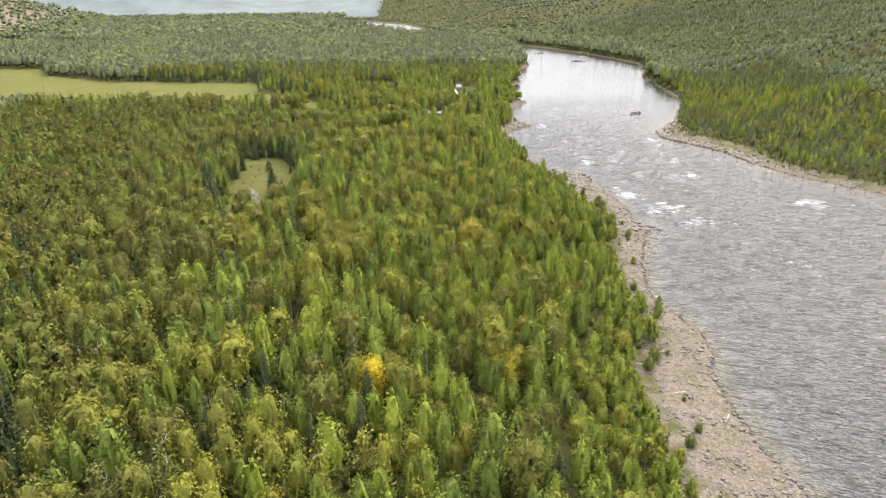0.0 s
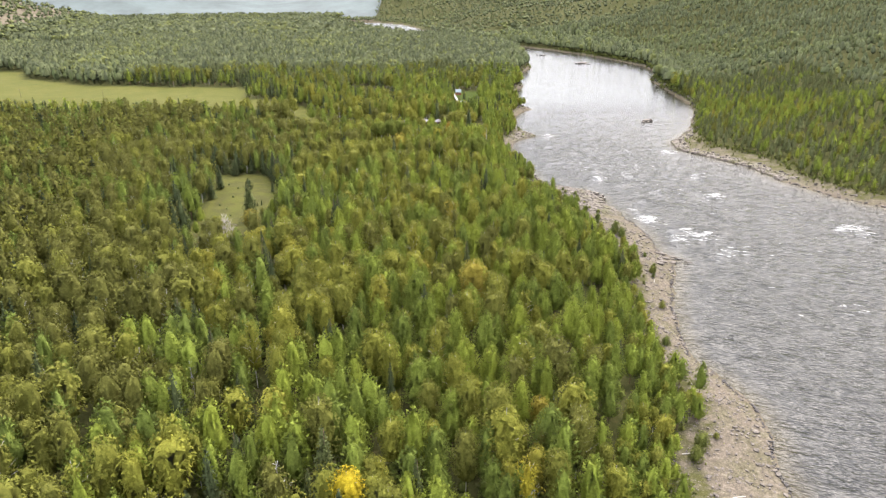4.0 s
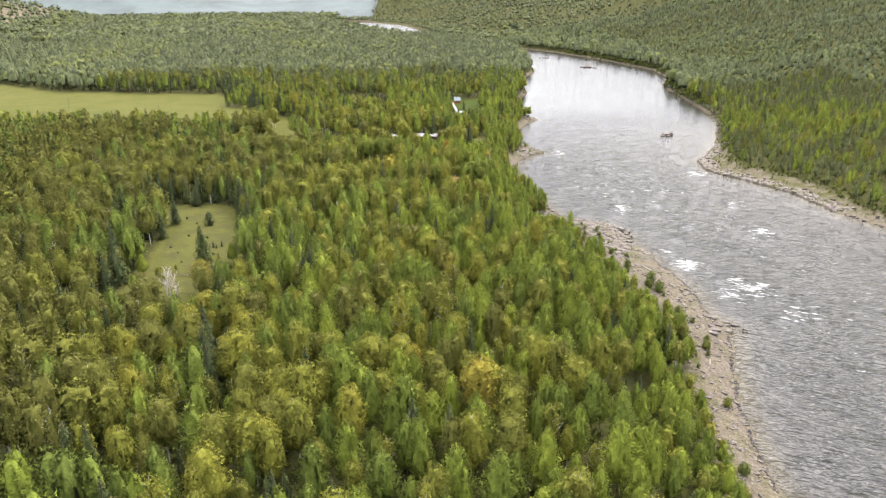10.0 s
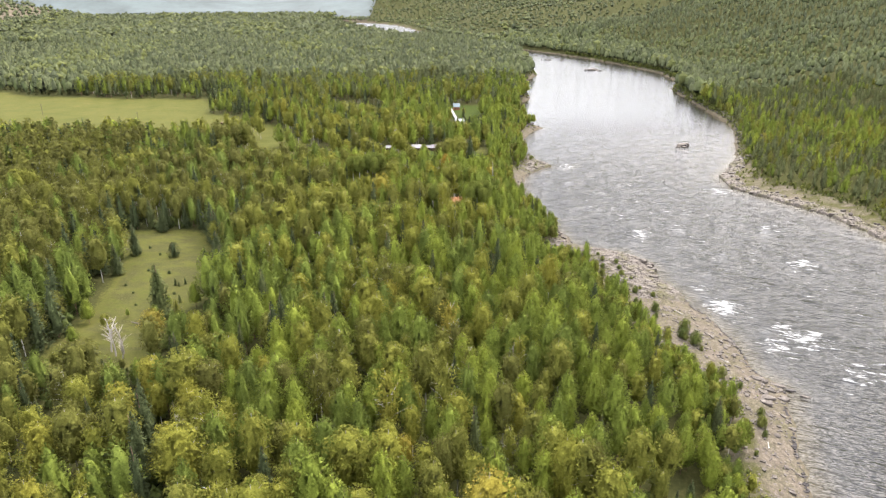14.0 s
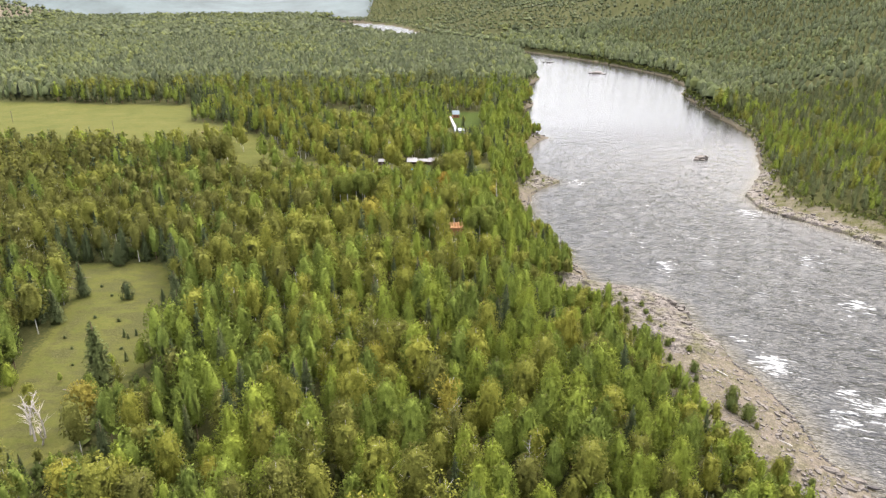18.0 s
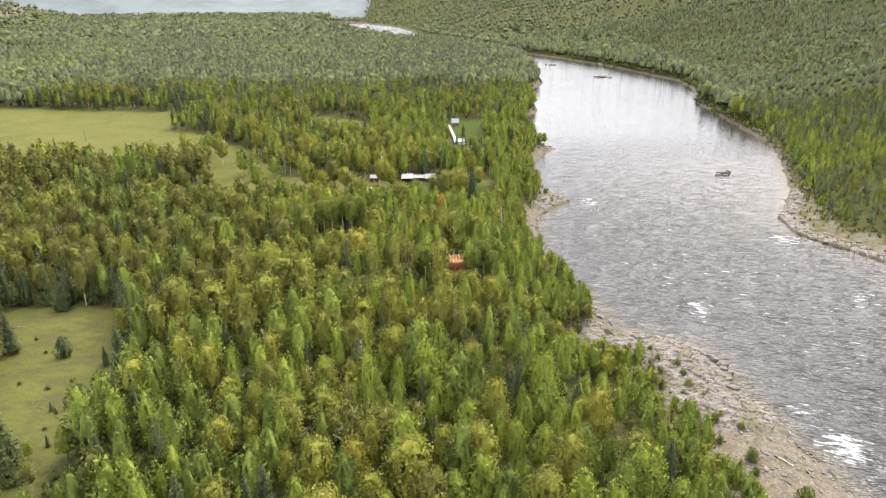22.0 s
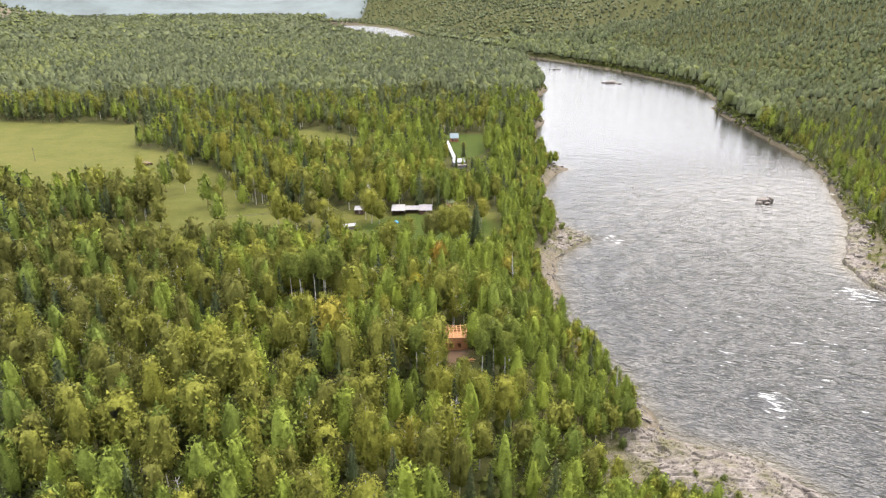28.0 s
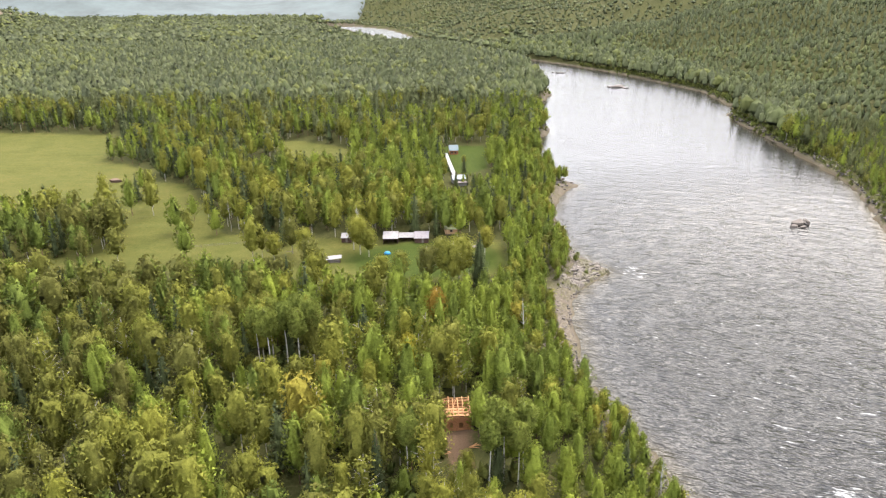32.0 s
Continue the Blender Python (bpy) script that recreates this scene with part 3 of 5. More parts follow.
def crown(kind, r, n, size, open_crown=False):
    """A heart and many leaf clumps, one small triangle each, in the softly lobed shell of a crown one metre high.
    Gives corners, faces and the way out of the crown at each corner."""
    R, z0 = FORM[kind]
    span = 0.97 - z0
    k = {"birch": 11, "aspen": 8, "bush": 7, "spruce": 20}.get(kind, 15)
    lu, la, lh = np.clip((np.arange(k) + 0.5) / k, 0, 1) ** 0.8, np.arange(k) * 2.4 + r.uniform(-0.6, 0.6, k), r.uniform(0.6, 1.3, k)
    flare = np.clip(-np.gradient(profile(kind, np.linspace(0.01, 0.99, 60))) * 60 * R / span, -0.3, 2.6) + 0.5

    def shell(u, a):
        """Swelling of the lobes, and the way out, at the height u and the bearing a."""
        da = (a[:, None] - la + np.pi) % (2 * np.pi) - np.pi
        du = (u[:, None] - lu) * span / R
        w = lh * np.exp(-((da * np.maximum(profile(kind, u), 0.3)[:, None]) ** 2 + du ** 2) / 0.22)
        top = w.argmax(1)
        i = np.arange(len(u))
        out = unit(np.stack([np.cos(a), np.sin(a), flare[np.clip((u * 60).astype(int), 0, 59)]], 1))
        side = np.stack([-np.sin(a) * da[i, top], np.cos(a) * da[i, top], du[i, top]], 1)
        return (0.7 + 0.34 * np.minimum(1.2, w[i, top]) if kind in ("larch", "pine") else 0.62 + 0.42 * np.minimum(1.2, w[i, top])), unit(out + (0.65 if kind in ("larch", "pine") else 0.75) * side + np.array([0, 0, 0.12]))

    far = n < 40
    v, faces = (ICO_V, ICO_F) if n < 200 else (BALL_FINE_V, BALL_FINE_F) if n < 1000 else BALL_FINEST
    if n < 10:
        v = np.array([(0, 0, 1), (1, 0, 0), (0, 1, 0), (-1, 0, 0), (0, -1, 0), (0, 0, -1)], float)
        faces = np.array([(0, 1, 2), (0, 2, 3), (0, 3, 4), (0, 4, 1), (5, 2, 1), (5, 3, 2), (5, 4, 3), (5, 1, 4)])
    u, a = np.clip(v[:, 2] * 0.46 + 0.44, 0.02, 0.9), np.arctan2(v[:, 1], v[:, 0])
    swell, ways = shell(u, a)
    wide = R * (0.95 if far else 0.2 if open_crown else 0.6 if kind == "birch" else 0.55) * profile(kind, u) * swell * np.where(np.abs(v[:, 2]) > 0.985, 0, 1) * r.uniform(0.62, 1.25, len(v))
    bits, outs = [(np.stack([wide * np.cos(a), wide * np.sin(a), z0 + span * (u + (r.uniform(-0.05, 0.03, len(v)) if n > 40 else 0))], 1), faces)], [unit(ways + r.normal(size=ways.shape) * (0.15 if far else 0.45))]

    a = r.uniform(-np.pi, np.pi, n)
    if kind in ("birch", "bush", "aspen"):
        w = r.uniform(-0.75, 1, n)
        u = np.where(w > 0, 0.4 + 0.59 * w, 0.4 + 0.4 * w) if kind != "bush" else np.abs(w)
    else:
        u = r.uniform(0, 1, n * 5)
        u = u[r.uniform(0, 1, n * 5) < profile(kind, u) * 0.85 + 0.15][:n]
    swell, d = shell(u, a)
    f = np.sqrt(r.uniform(0.15 if open_crown else 0.32, 1.1, n))
    if open_crown:
        f = np.where(swell < 0.9, f * 0.6, f)
    rad = R * (profile(kind, u) * 0.98 + 0.02) * swell * f
    c = np.stack([rad * np.cos(a), rad * np.sin(a), z0 + span * (u + (f - 0.9) * 0.12)], 1)
    # sprays of leaves: hanging on a birch, level on a conifer
    hang = unit(d * {"birch": 0.5, "bush": 0.8}.get(kind, 1.0) + np.array([0, 0, {"birch": -0.9, "spruce": -0.5, "larch": 0.2}.get(kind, 0.0)]) + r.normal(size=(n, 3)) * 0.45)
    side = unit(np.cross(hang, unit(d + r.normal(size=(n, 3)) * 0.8)))
    s = size * r.uniform(0.5, 1.45, n)[:, None]
    t = np.stack([c + hang * s * 1.25, c - hang * s * 0.6 + side * s * 0.62, c - hang * s * 0.6 - side * s * 0.62], 1)
    bits.append((t.reshape(-1, 3), np.arange(3 * n).reshape(n, 3)))
    outs.append(np.repeat(unit(d + r.normal(size=(n, 3)) * 0.25), 3, 0))
    v, f = lay(bits)
    return v, f, np.concatenate(outs)


def trunk(kind, r, fine, bare=False):
    lean = r.uniform(-0.03, 0.03, 2)
    base = {"pine": 0.011, "birch": 0.0085, "larch": 0.010, "spruce": 0.013, "bush": 0.015, "aspen": 0.0095}[kind]
    k = 5 if fine else 2
    z = np.linspace(-0.05, 0.95 if fine else 0.75, k)
    path = [(lean[0] * q * q + r.uniform(-0.004, 0.004) * fine, lean[1] * q * q, q) for q in z]
    bits = [tube(path, [base * (1 - 0.86 * q) for q in z], 6 if fine else 3)]
    if fine and kind in ("birch", "larch"):
        for i in range(16 if bare else 9):
            u, a = r.uniform(0.3, 0.85), r.uniform(0, 6.28)
            p0 = np.array([lean[0] * u * u, lean[1] * u * u, u])
            far = r.uniform(0.16, 0.3) * (1.12 - u)
            p1 = p0 + (far * 0.45 * math.cos(a), far * 0.45 * math.sin(a), far * 0.6)
            p2 = p0 + (far * 0.95 * math.cos(a + 0.3), far * 0.95 * math.sin(a + 0.3), far * 0.95)
            bits.append(tube([p0, p1, p2], [base * 0.42, base * 0.28, base * 0.1], 3))
    return lay(bits)


KINDS = {
    "pine": (HAZED_PINE_LEAF, PINE_BARK, (13, 22)),
    "birch": (BIRCH_LEAF, BIRCH_BARK, (11.5, 20)),
    "larch": (LARCH_LEAF, PINE_BARK, (11.5, 19.5)),
    "spruce": (SPRUCE_LEAF, PINE_BARK, (11, 19)),
    "bush": (BUSH_LEAF, PINE_BARK, (1.6, 3.6)),
    "aspen": (LARCH_LEAF, BIRCH_BARK, (15, 20)),
}
# detail by distance: leaf clumps, clump size as a part of the height
DETAIL = {"near": (2100, 0.0112), "mid": (620, 0.0182), "yard": (280, 0.029), "outer": (120, 0.04), "bank": (150, 0.036), "far": (10, 0.06), "dim": (3, 0.12)}
STOCK = {}
# far woods: leaf colours greyed for haze, darkened where crowns lack their own shade
HAZED_LEAF = {"birch": HAZED_BIRCH_LEAF, "larch": HAZED_LARCH_LEAF, "pine": SHADED_PINE_LEAF}


def stock(kind, level, i):
    """Crown and trunk of one of the model trees, one metre high."""
    key = (kind, level, i)
    if key not in STOCK:
        r = np.random.RandomState(100 * i + len(kind) * 7 + len(level))
        n, size = DETAIL[level]
        if kind == "spruce":
            n, size = int(n * 0.8), size * 1.05
        if kind == "bush":
            n, size = max(30, n // 3), size * 3.4
        bare = kind == "birch" and i == 2 and n > 80
        STOCK[key] = crown(kind, r, int(n * 0.8) if bare else n, size, bare), trunk(kind, r, level in ("near", "mid") if bare else level == "near", bare)
    return STOCK[key]


def woodland(name, kind, level, spots, label, variants=6):
    """Many trees of one kind joined into one piece of woodland. spots: x, y, z, height, spread, turn, tint."""
    if not len(spots):
        return None
    r = np.random.RandomState(len(spots))
    which = r.randint(0, variants, len(spots))
    vs, fs, ix, tints, outs, at = [], [], [], [], [], 0
    for i in range(variants):
        q = spots[which == i]
        if not len(q):
            continue
        (cv, cf, co), (tv, tf) = stock(kind, level, i)
        v, f, o = cv, cf, co
        if level in ("mid", "yard", "outer", "bank"):
            v, f = lay([(cv, cf), (tv, tf)])
            o = np.concatenate([co, np.tile((0, 0, 1.0), (len(tv), 1))])
        m = np.r_[np.zeros(len(cf)), np.ones(len(f) - len(cf))]
        c, s = np.cos(q[:, 5])[:, None], np.sin(q[:, 5])[:, None]
        w, h = (q[:, 3] * q[:, 4])[:, None], q[:, 3][:, None]
        x = q[:, 0:1] + w * (c * v[None, :, 0] - s * v[None, :, 1])
        y = q[:, 1:2] + w * (s * v[None, :, 0] + c * v[None, :, 1])
        z = q[:, 2:3] + h * v[None, :, 2]
        vs.append(np.stack([x, y, z], -1).reshape(-1, 3))
        outs.append(np.stack([c * o[None, :, 0] - s * o[None, :, 1], s * o[None, :, 0] + c * o[None, :, 1], np.broadcast_to(o[None, :, 2], x.shape)], -1).reshape(-1, 3))
        fs.append((f[None] + (np.arange(len(q)) * len(v))[:, None, None] + at).reshape(-1, 3))
        ix.append(np.tile(m, len(q)))
        tints.append(np.repeat(q[:, 6], len(v)))
        at += len(v) * len(q)
    leaf, bark, _ = KINDS[kind]
    leaf = HAZED_LEAF.get(kind, leaf) if level in ("far", "dim") else leaf
    me = mesh_of(name, np.concatenate(vs), np.concatenate(fs), [leaf, bark], np.concatenate(ix), floats=(("tint", np.concatenate(tints)),))
    outward(me, np.concatenate(outs))
    return tagged(new(name, me), label, "forest", kind="stuff")


def outward(me, ways):
    at = me.attributes.new("outward", "FLOAT_VECTOR", "POINT")
    at.data.foreach_set("vector", np.asarray(ways, np.float32).ravel())


MODELS = {}


def tree(kind, i, spot, name, label, group="", leaf=None):
    """A tree of its own: trunk and crown under an empty at its foot; alike ones share their meshes."""
    key = (kind, i, leaf)
    if key not in MODELS:
        (cv, cf, co), (tv, tf) = stock(kind, "near", i)
        me = mesh_of("crown", cv, cf, [leaf or KINDS[kind][0]])
        outward(me, co)
        MODELS[key] = me, mesh_of("trunk", tv, tf, [KINDS[kind][1]])
    x, y, z, h, spread, turn = spot[:6]
    top = new(name)
    top.matrix_basis = Matrix.LocRotScale((x, y, z - 0.05), Euler((0, 0, turn)), (h * spread, h * spread, h))
    for part_name, me in zip(("crown", "trunk"), MODELS[key]):
        o = new(part_name, me)
        o.parent = top
    return tagged(top, label, "tree" if kind != "bush" else "shrub", group)


R = np.random.RandomState(4)


def scatter(x0, x1, y0, y1, gap):
    """Jittered spots, rows offset."""
    xs, ys = np.arange(x0, x1, gap), np.arange(y0, y1, gap * 0.87)
    x, y = np.meshgrid(xs, ys)
    x = x + (np.arange(len(ys)) % 2)[:, None] * gap / 2 + R.uniform(-0.42, 0.42, x.shape) * gap
    y = y + R.uniform(-0.42, 0.42, y.shape) * gap
    return x.ravel(), y.ravel()


def in_sight(x, y):
    """Ground that the flight can see, with a margin."""
    return (y > 78) & (np.abs(x - 0.006 * y) < 16 + 0.665 * y) & (y < 2800)


def forest_spots(x, y):
    dl, dr = shore_distance(x, y)
    wl2, wr2 = np.interp(y, *np.array(LEFT_BARE).T), np.interp(y, *np.array(RIGHT_BARE).T)
    ok = in_sight(x, y) & ((dl > wl2 + R.uniform(-1, 2.5, x.shape)) | (dr > wr2 + R.uniform(0, 5, x.shape)))
    for p, pad in ((FIELD, 2), (GLADE, 1), (LAWN, 1), (GAP, 1), (CABIN_PLOT, 0.5), (FAR_FIELD, 3), (FAR_STRIP, 3)):
        ok &= inside(p, x, y) < -pad
    ok &= (inside(YARD, x, y) < -1) | ((x < -50) & (R.rand(*x.shape) < 0.1)) | (inside(COPSE, x, y) > 0)
    ok |= (y > 2480) & in_sight(x, y)
    ok &= ~((dl > 0) & (dl < 70) & (y > 1560) & (y < 2480))
    heath = (dl > 0) & (-x - 900 - 0.3 * (y - 1300) > 0) & (y > 1000)
    ok &= ~heath | (R.rand(*x.shape) < 0.25)
    return ok, dl, dr


def kinds_for(x, y, dl, dr):
    """Birch inland, larch along the water, spruce here and there; pine on the slopes and up the valley; all in patches."""
    near_water = np.where(dl > 0, np.exp(-np.maximum(dl - 12, 0) / 45), 0.2)
    patch = wave_sum(x, y, 41, 130)
    p_larch = 0.4 - 0.2 * smooth(20, 100, -x) * (y < 560) + 0.6 * near_water + 0.3 * patch + np.where(dr > 0, 0.2, 0)
    p_spruce = 0.045 + 0.06 * smooth(20, 90, -x) + 0.12 * wave_sum(x, y, 42, 90) + np.where(y > 560, 0.06, 0) + np.where(dr > 0, 0.12 * smooth(30, 160, dr), 0.06 * smooth(440, 520, y) * (y < 800))
    p_spruce = p_spruce + 0.42 * np.exp(-np.abs(inside(GLADE, x, y)) / 9) * (x < -90) + 0.45 * np.exp(-np.abs(inside(FIELD, x, y)) / 14)
    q = R.rand(*x.shape)
    wild = wave_sum(x, y, 45, 340) * 0.55 + wave_sum(x, y, 46, 90) * 0.25
    # pine, coloured for haze, takes a larger share with distance
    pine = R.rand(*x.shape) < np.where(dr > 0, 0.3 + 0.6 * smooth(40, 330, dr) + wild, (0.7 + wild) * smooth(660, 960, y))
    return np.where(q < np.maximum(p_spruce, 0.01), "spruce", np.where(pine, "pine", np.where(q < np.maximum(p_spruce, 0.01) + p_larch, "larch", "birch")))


def spots_for(kind, x, y, tall=1.0):
    lo, hi = KINDS[kind][2]
    n = len(x)
    h = R.uniform(lo, hi, n) * tall * (0.58 + 0.42 * smooth(0, 34, shore_distance(x, y)[0] - np.interp(y, *np.array(LEFT_BARE).T) + 99 * (y > 700) + 99 * (x > 140))) * (1 + 0.08 * wave_sum(x, y, 43, 60))
    # darker, more olive tints to the left; the darkening stands in for lens falloff
    return np.stack([x, y, height(x, y), h, R.uniform(0.8, 1.3, n), R.uniform(0, 6.28, n), np.clip((R.uniform(0, 1, n) * 0.75 + 0.125) * (1 - 0.2 * smooth(500, 800, y)) + 0.25 * wave_sum(x, y, 44, 45) - 0.55 * smooth(15, 110, -x) * (y < 560), 0.002, 0.994)], 1)


# low growth before the open views: from x to x, the spot seen (y, z), where the low growth begins, rise of the line of sight
LOW = [(5.5, 13.5, 425, 6.5, 386, 0.5, 0), (9, 24, 624, 8, 545, 0.24, 0), (9, 19.5, 696, 8, 622, 0.0, 0), (20, 38, 656, 6, 590, 0.25, 0), (-100, -36, 682, 6, 640, 0.26, 0.1), (-30, 28, 516, 6, 478, 0.42, 0),
       (-108, -74, 326, 6, 262, 0.5, 0.62), (40, 64, 360, 7.5, 315, 0.5, -0.4), (-150, -45, 524, 6, 480, 0.42, 0.45),
       (-41, -22, 449, 14, 424, 0.48, 0.23), (-3, 3, 408, 13, 392, 0.6, 0.05), (14, 22, 406, 12, 392, 0.6, -0.1),
       (-95, -78, 296, 6.5, 258, 0.6, 0.7)]


def low_growth(s):
    """Trees before an open view are young: no higher than the line of sight; the lowest are left out."""
    rough_top = np.random.RandomState(9).uniform(0.7, 1.9, len(s))
    for xa, xb, y0, z0, y1, rise, slant in LOW:
        x = s[:, 0] - slant * (y0 - s[:, 1])
        lane = (x > xa) & (x < xb) & (s[:, 1] < y0 + 1) & (s[:, 1] > y1)
        s[:, 3] = np.where(lane, np.minimum(s[:, 3], (z0 + (y0 - s[:, 1]) * rise - s[:, 2]) * (rough_top if xb - xa > 50 else 1)), s[:, 3])
    return s[s[:, 3] > 2.2]


LABELS = {"birch": "birch with pale trunk and olive green crown", "larch": "larch with soft fresh green crown", "spruce": "dark green narrow spruce"}
x, y = scatter(-340, 130, 75, 860, 6.2)
ok, dl, dr = forest_spots(x, y)
ok &= (dl > 0) & ((y < 640) | (R.rand(*x.shape) < 0.72))
x, y, dl, dr = x[ok], y[ok], dl[ok], dr[ok]
what = kinds_for(x, y, dl, dr)
for kind in ("birch", "larch", "spruce", "pine"):
    s = low_growth(spots_for(kind, x[what == kind], y[what == kind]))
    reach = np.abs(s[:, 0] - 10) * 0.9 + np.abs(s[:, 1] - 250) * 0.55
    own = np.argsort(reach)[:{"spruce": 90, "pine": 0}.get(kind, 300)]
    for k, i in enumerate(own):
        tree(kind, k % 6, s[i], kind + "_tree", LABELS[kind], kind + " trees of the river forest")
    rest = np.ones(len(s), bool)
    rest[own] = False
    close = (np.abs(s[:, 0]) < 45 + 0.35 * s[:, 1]) & (s[:, 1] < 470)
    woodland(kind + "_woods", kind, "mid", s[rest & close], "dense mixed riverside forest of " + kind + " trees")
    round_yard = rest & ~close & (s[:, 0] > -150) & (s[:, 1] < 680)
    woodland(kind + "_woods", kind, "yard", s[round_yard], "mixed forest of " + kind + " trees round the homestead")
    woodland(kind + "_woods", kind, "outer", s[rest & ~close & ~round_yard], "mixed valley forest of " + kind + " trees round the meadows")

x, y = scatter(-170, 100, 80, 500, 4.8)
ok, dl, dr = forest_spots(x, y)
ok &= (dl > 0) & (R.rand(*x.shape) < 0.8)
s = low_growth(spots_for("bush", x[ok], y[ok], 1.15))
woodland("undergrowth", "bush", "far", s, "green shrubs and saplings under the forest trees")

x, y = scatter(-1150, 150, 640, 1500, 7.4)
cut = (y > 860) | (x < -340)
x, y = x[cut], y[cut]
x2, y2 = scatter(150, 1150, 300, 1500, 7.4)
dr2 = shore_distance(x2, y2)[1]
cut = (y2 > 760) | (dr2 > 130)
x2, y2 = x2[cut], y2[cut]
x, y = np.r_[x, x2], np.r_[y, y2]
x3, y3 = scatter(-700, -340, 380, 640, 7.8)
x, y = np.r_[x, x3], np.r_[y, y3]
ok, dl, dr = forest_spots(x, y)
x, y, dl, dr = x[ok], y[ok], dl[ok], dr[ok]
what = kinds_for(x, y, dl, dr)
# here birch greyed for haze goes by the label aspen
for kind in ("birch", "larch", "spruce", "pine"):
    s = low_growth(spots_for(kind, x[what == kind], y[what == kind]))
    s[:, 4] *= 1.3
    woodland(kind + "_woods", kind, "far", s, "distant mixed forest, mostly greyed for haze, of " + {"birch": "aspen", "larch": "larch trees"}.get(kind, kind) + " on valley floor and hillside")

x, y = scatter(150, 460, 300, 760, 5.9)
ok, dl, dr = forest_spots(x, y)
ok &= (dr > 0) & (dr < 131)
x, y, dl, dr = x[ok], y[ok], dl[ok], dr[ok]
what = kinds_for(x, y, dl, dr)
for kind in ("birch", "larch", "spruce", "pine"):
    woodland(kind + "_woods", kind, "bank", spots_for(kind, x[what == kind], y[what == kind]), "forest of " + kind + " on the far bank of the river")

x, y = scatter(-2300, 2300, 1500, 2800, 15.5)
ok, dl, dr = forest_spots(x, y)
ok &= R.rand(*x.shape) < 0.9
x, y, dl, dr = x[ok], y[ok], dl[ok], dr[ok]
what = kinds_for(x, y, dl, dr)
# the haze-greyed birch is labelled aspen here too
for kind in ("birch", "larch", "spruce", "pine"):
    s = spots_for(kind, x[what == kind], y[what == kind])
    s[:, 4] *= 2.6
    woodland(kind + "_woods", kind, "dim", s, "far mixed forest, mostly greyed for haze, of " + {"birch": "aspen", "larch": "larch trees"}.get(kind, kind) + " towards the hills")

# the forest goes on behind and beside the flight
x, y = scatter(-420, 520, -140, 620, 7.6)
dl, dr = shore_distance(x, y)
ok = ~in_sight(x, y) & ((dl > 28) | (dr > 8)) & (inside(FIELD, x, y) < -3) & (inside(YARD, x, y) < -2)
x, y, dl, dr = x[ok], y[ok], dl[ok], dr[ok]
what = kinds_for(x, y, dl, dr)
for kind in ("birch", "larch", "spruce", "pine"):
    s = spots_for(kind, x[what == kind], y[what == kind])
    beside = (s[:, 0] > -240) & (s[:, 0] < 120) & (s[:, 1] > -70) & (s[:, 1] < 360)
    s[:, 4] *= 1.15
    woodland(kind + "_woods", kind, "outer", s[beside], "forest of " + kind + " trees beside the river shore")
    woodland(kind + "_woods", kind, "far", s[~beside], "forest of " + kind + " trees going on round the valley")


# ---- building blocks for things ----
def part(name, bits, mat, parent=None, label="", shade=False):
    """Boxes, logs or stones, as corners and faces, laid into one mesh under a thing."""
    v, f = lay(bits) if isinstance(bits, list) else bits
    ob = new(name, mesh_of(name, v, f, [mat], shade=shade))
    ob.parent = parent
    return tagged(ob, label)


def box(x0, x1, y0, y1, z0, z1, cut=0.03):
    """A box with its edges taken off."""
    c = min(cut, 0.3 * min(x1 - x0, y1 - y0, z1 - z0))
    b = bmesh.new()
    bmesh.ops.create_cube(b, size=1.0, matrix=Matrix.LocRotScale(((x0 + x1) / 2, (y0 + y1) / 2, (z0 + z1) / 2), None, (x1 - x0, y1 - y0, z1 - z0)))
    bmesh.ops.bevel(b, geom=b.edges[:], offset=c, segments=1, affect="EDGES")
    bmesh.ops.triangulate(b, faces=b.faces[:])
    b.verts.index_update()
    v = np.array([tuple(q.co) for q in b.verts])
    f = np.array([[q.index for q in t.verts] for t in b.faces])
    b.free()
    return v, f


def log(a, b, r0, r1=None, sides=7, r=None):
    """A round timber from a to b with closed ends, slightly crooked when r is given."""
    a, b = np.asarray(a, float), np.asarray(b, float)
    r1 = r0 if r1 is None else r1
    d = unit(b - a)
    u = unit(np.cross(d, (0, 0, 1) if abs(d[2]) < 0.9 else (1, 0, 0)))
    w = np.cross(d, u)
    ang = np.arange(sides) * 2 * np.pi / sides
    ring = np.cos(ang)[:, None] * u + np.sin(ang)[:, None] * w
    mid = (a + b) / 2 + (r.normal(size=3) * np.linalg.norm(b - a) * 0.02 if r is not None else 0)
    v = np.concatenate([a + ring * r0, mid + ring * (r0 + r1) / 2, b + ring * r1, [a], [b]])
    f = []
    for k in (0, 1):
        for i in range(sides):
            j = (i + 1) % sides
            f += [(k * sides + i, k * sides + j, (k + 1) * sides + j), (k * sides + i, (k + 1) * sides + j, (k + 1) * sides + i)]
    for i in range(sides):
        j = (i + 1) % sides
        f += [(3 * sides, j, i), (3 * sides + 1, 2 * sides + i, 2 * sides + j)]
    return v, np.array(f)


def place(name, x, y, turn=0.0, z=None, size=1.0):
    e = new(name)
    e.matrix_basis = Matrix.LocRotScale((x, y, float(height([x], [y])[0]) if z is None else z), Euler((0, 0, radians(turn))), (size,) * 3)
    return e


_ball = bmesh.new()
bmesh.ops.create_icosphere(_ball, subdivisions=2, radius=1.0)
_ball.verts.index_update()
BALL_V = np.array([tuple(q.co) for q in _ball.verts])
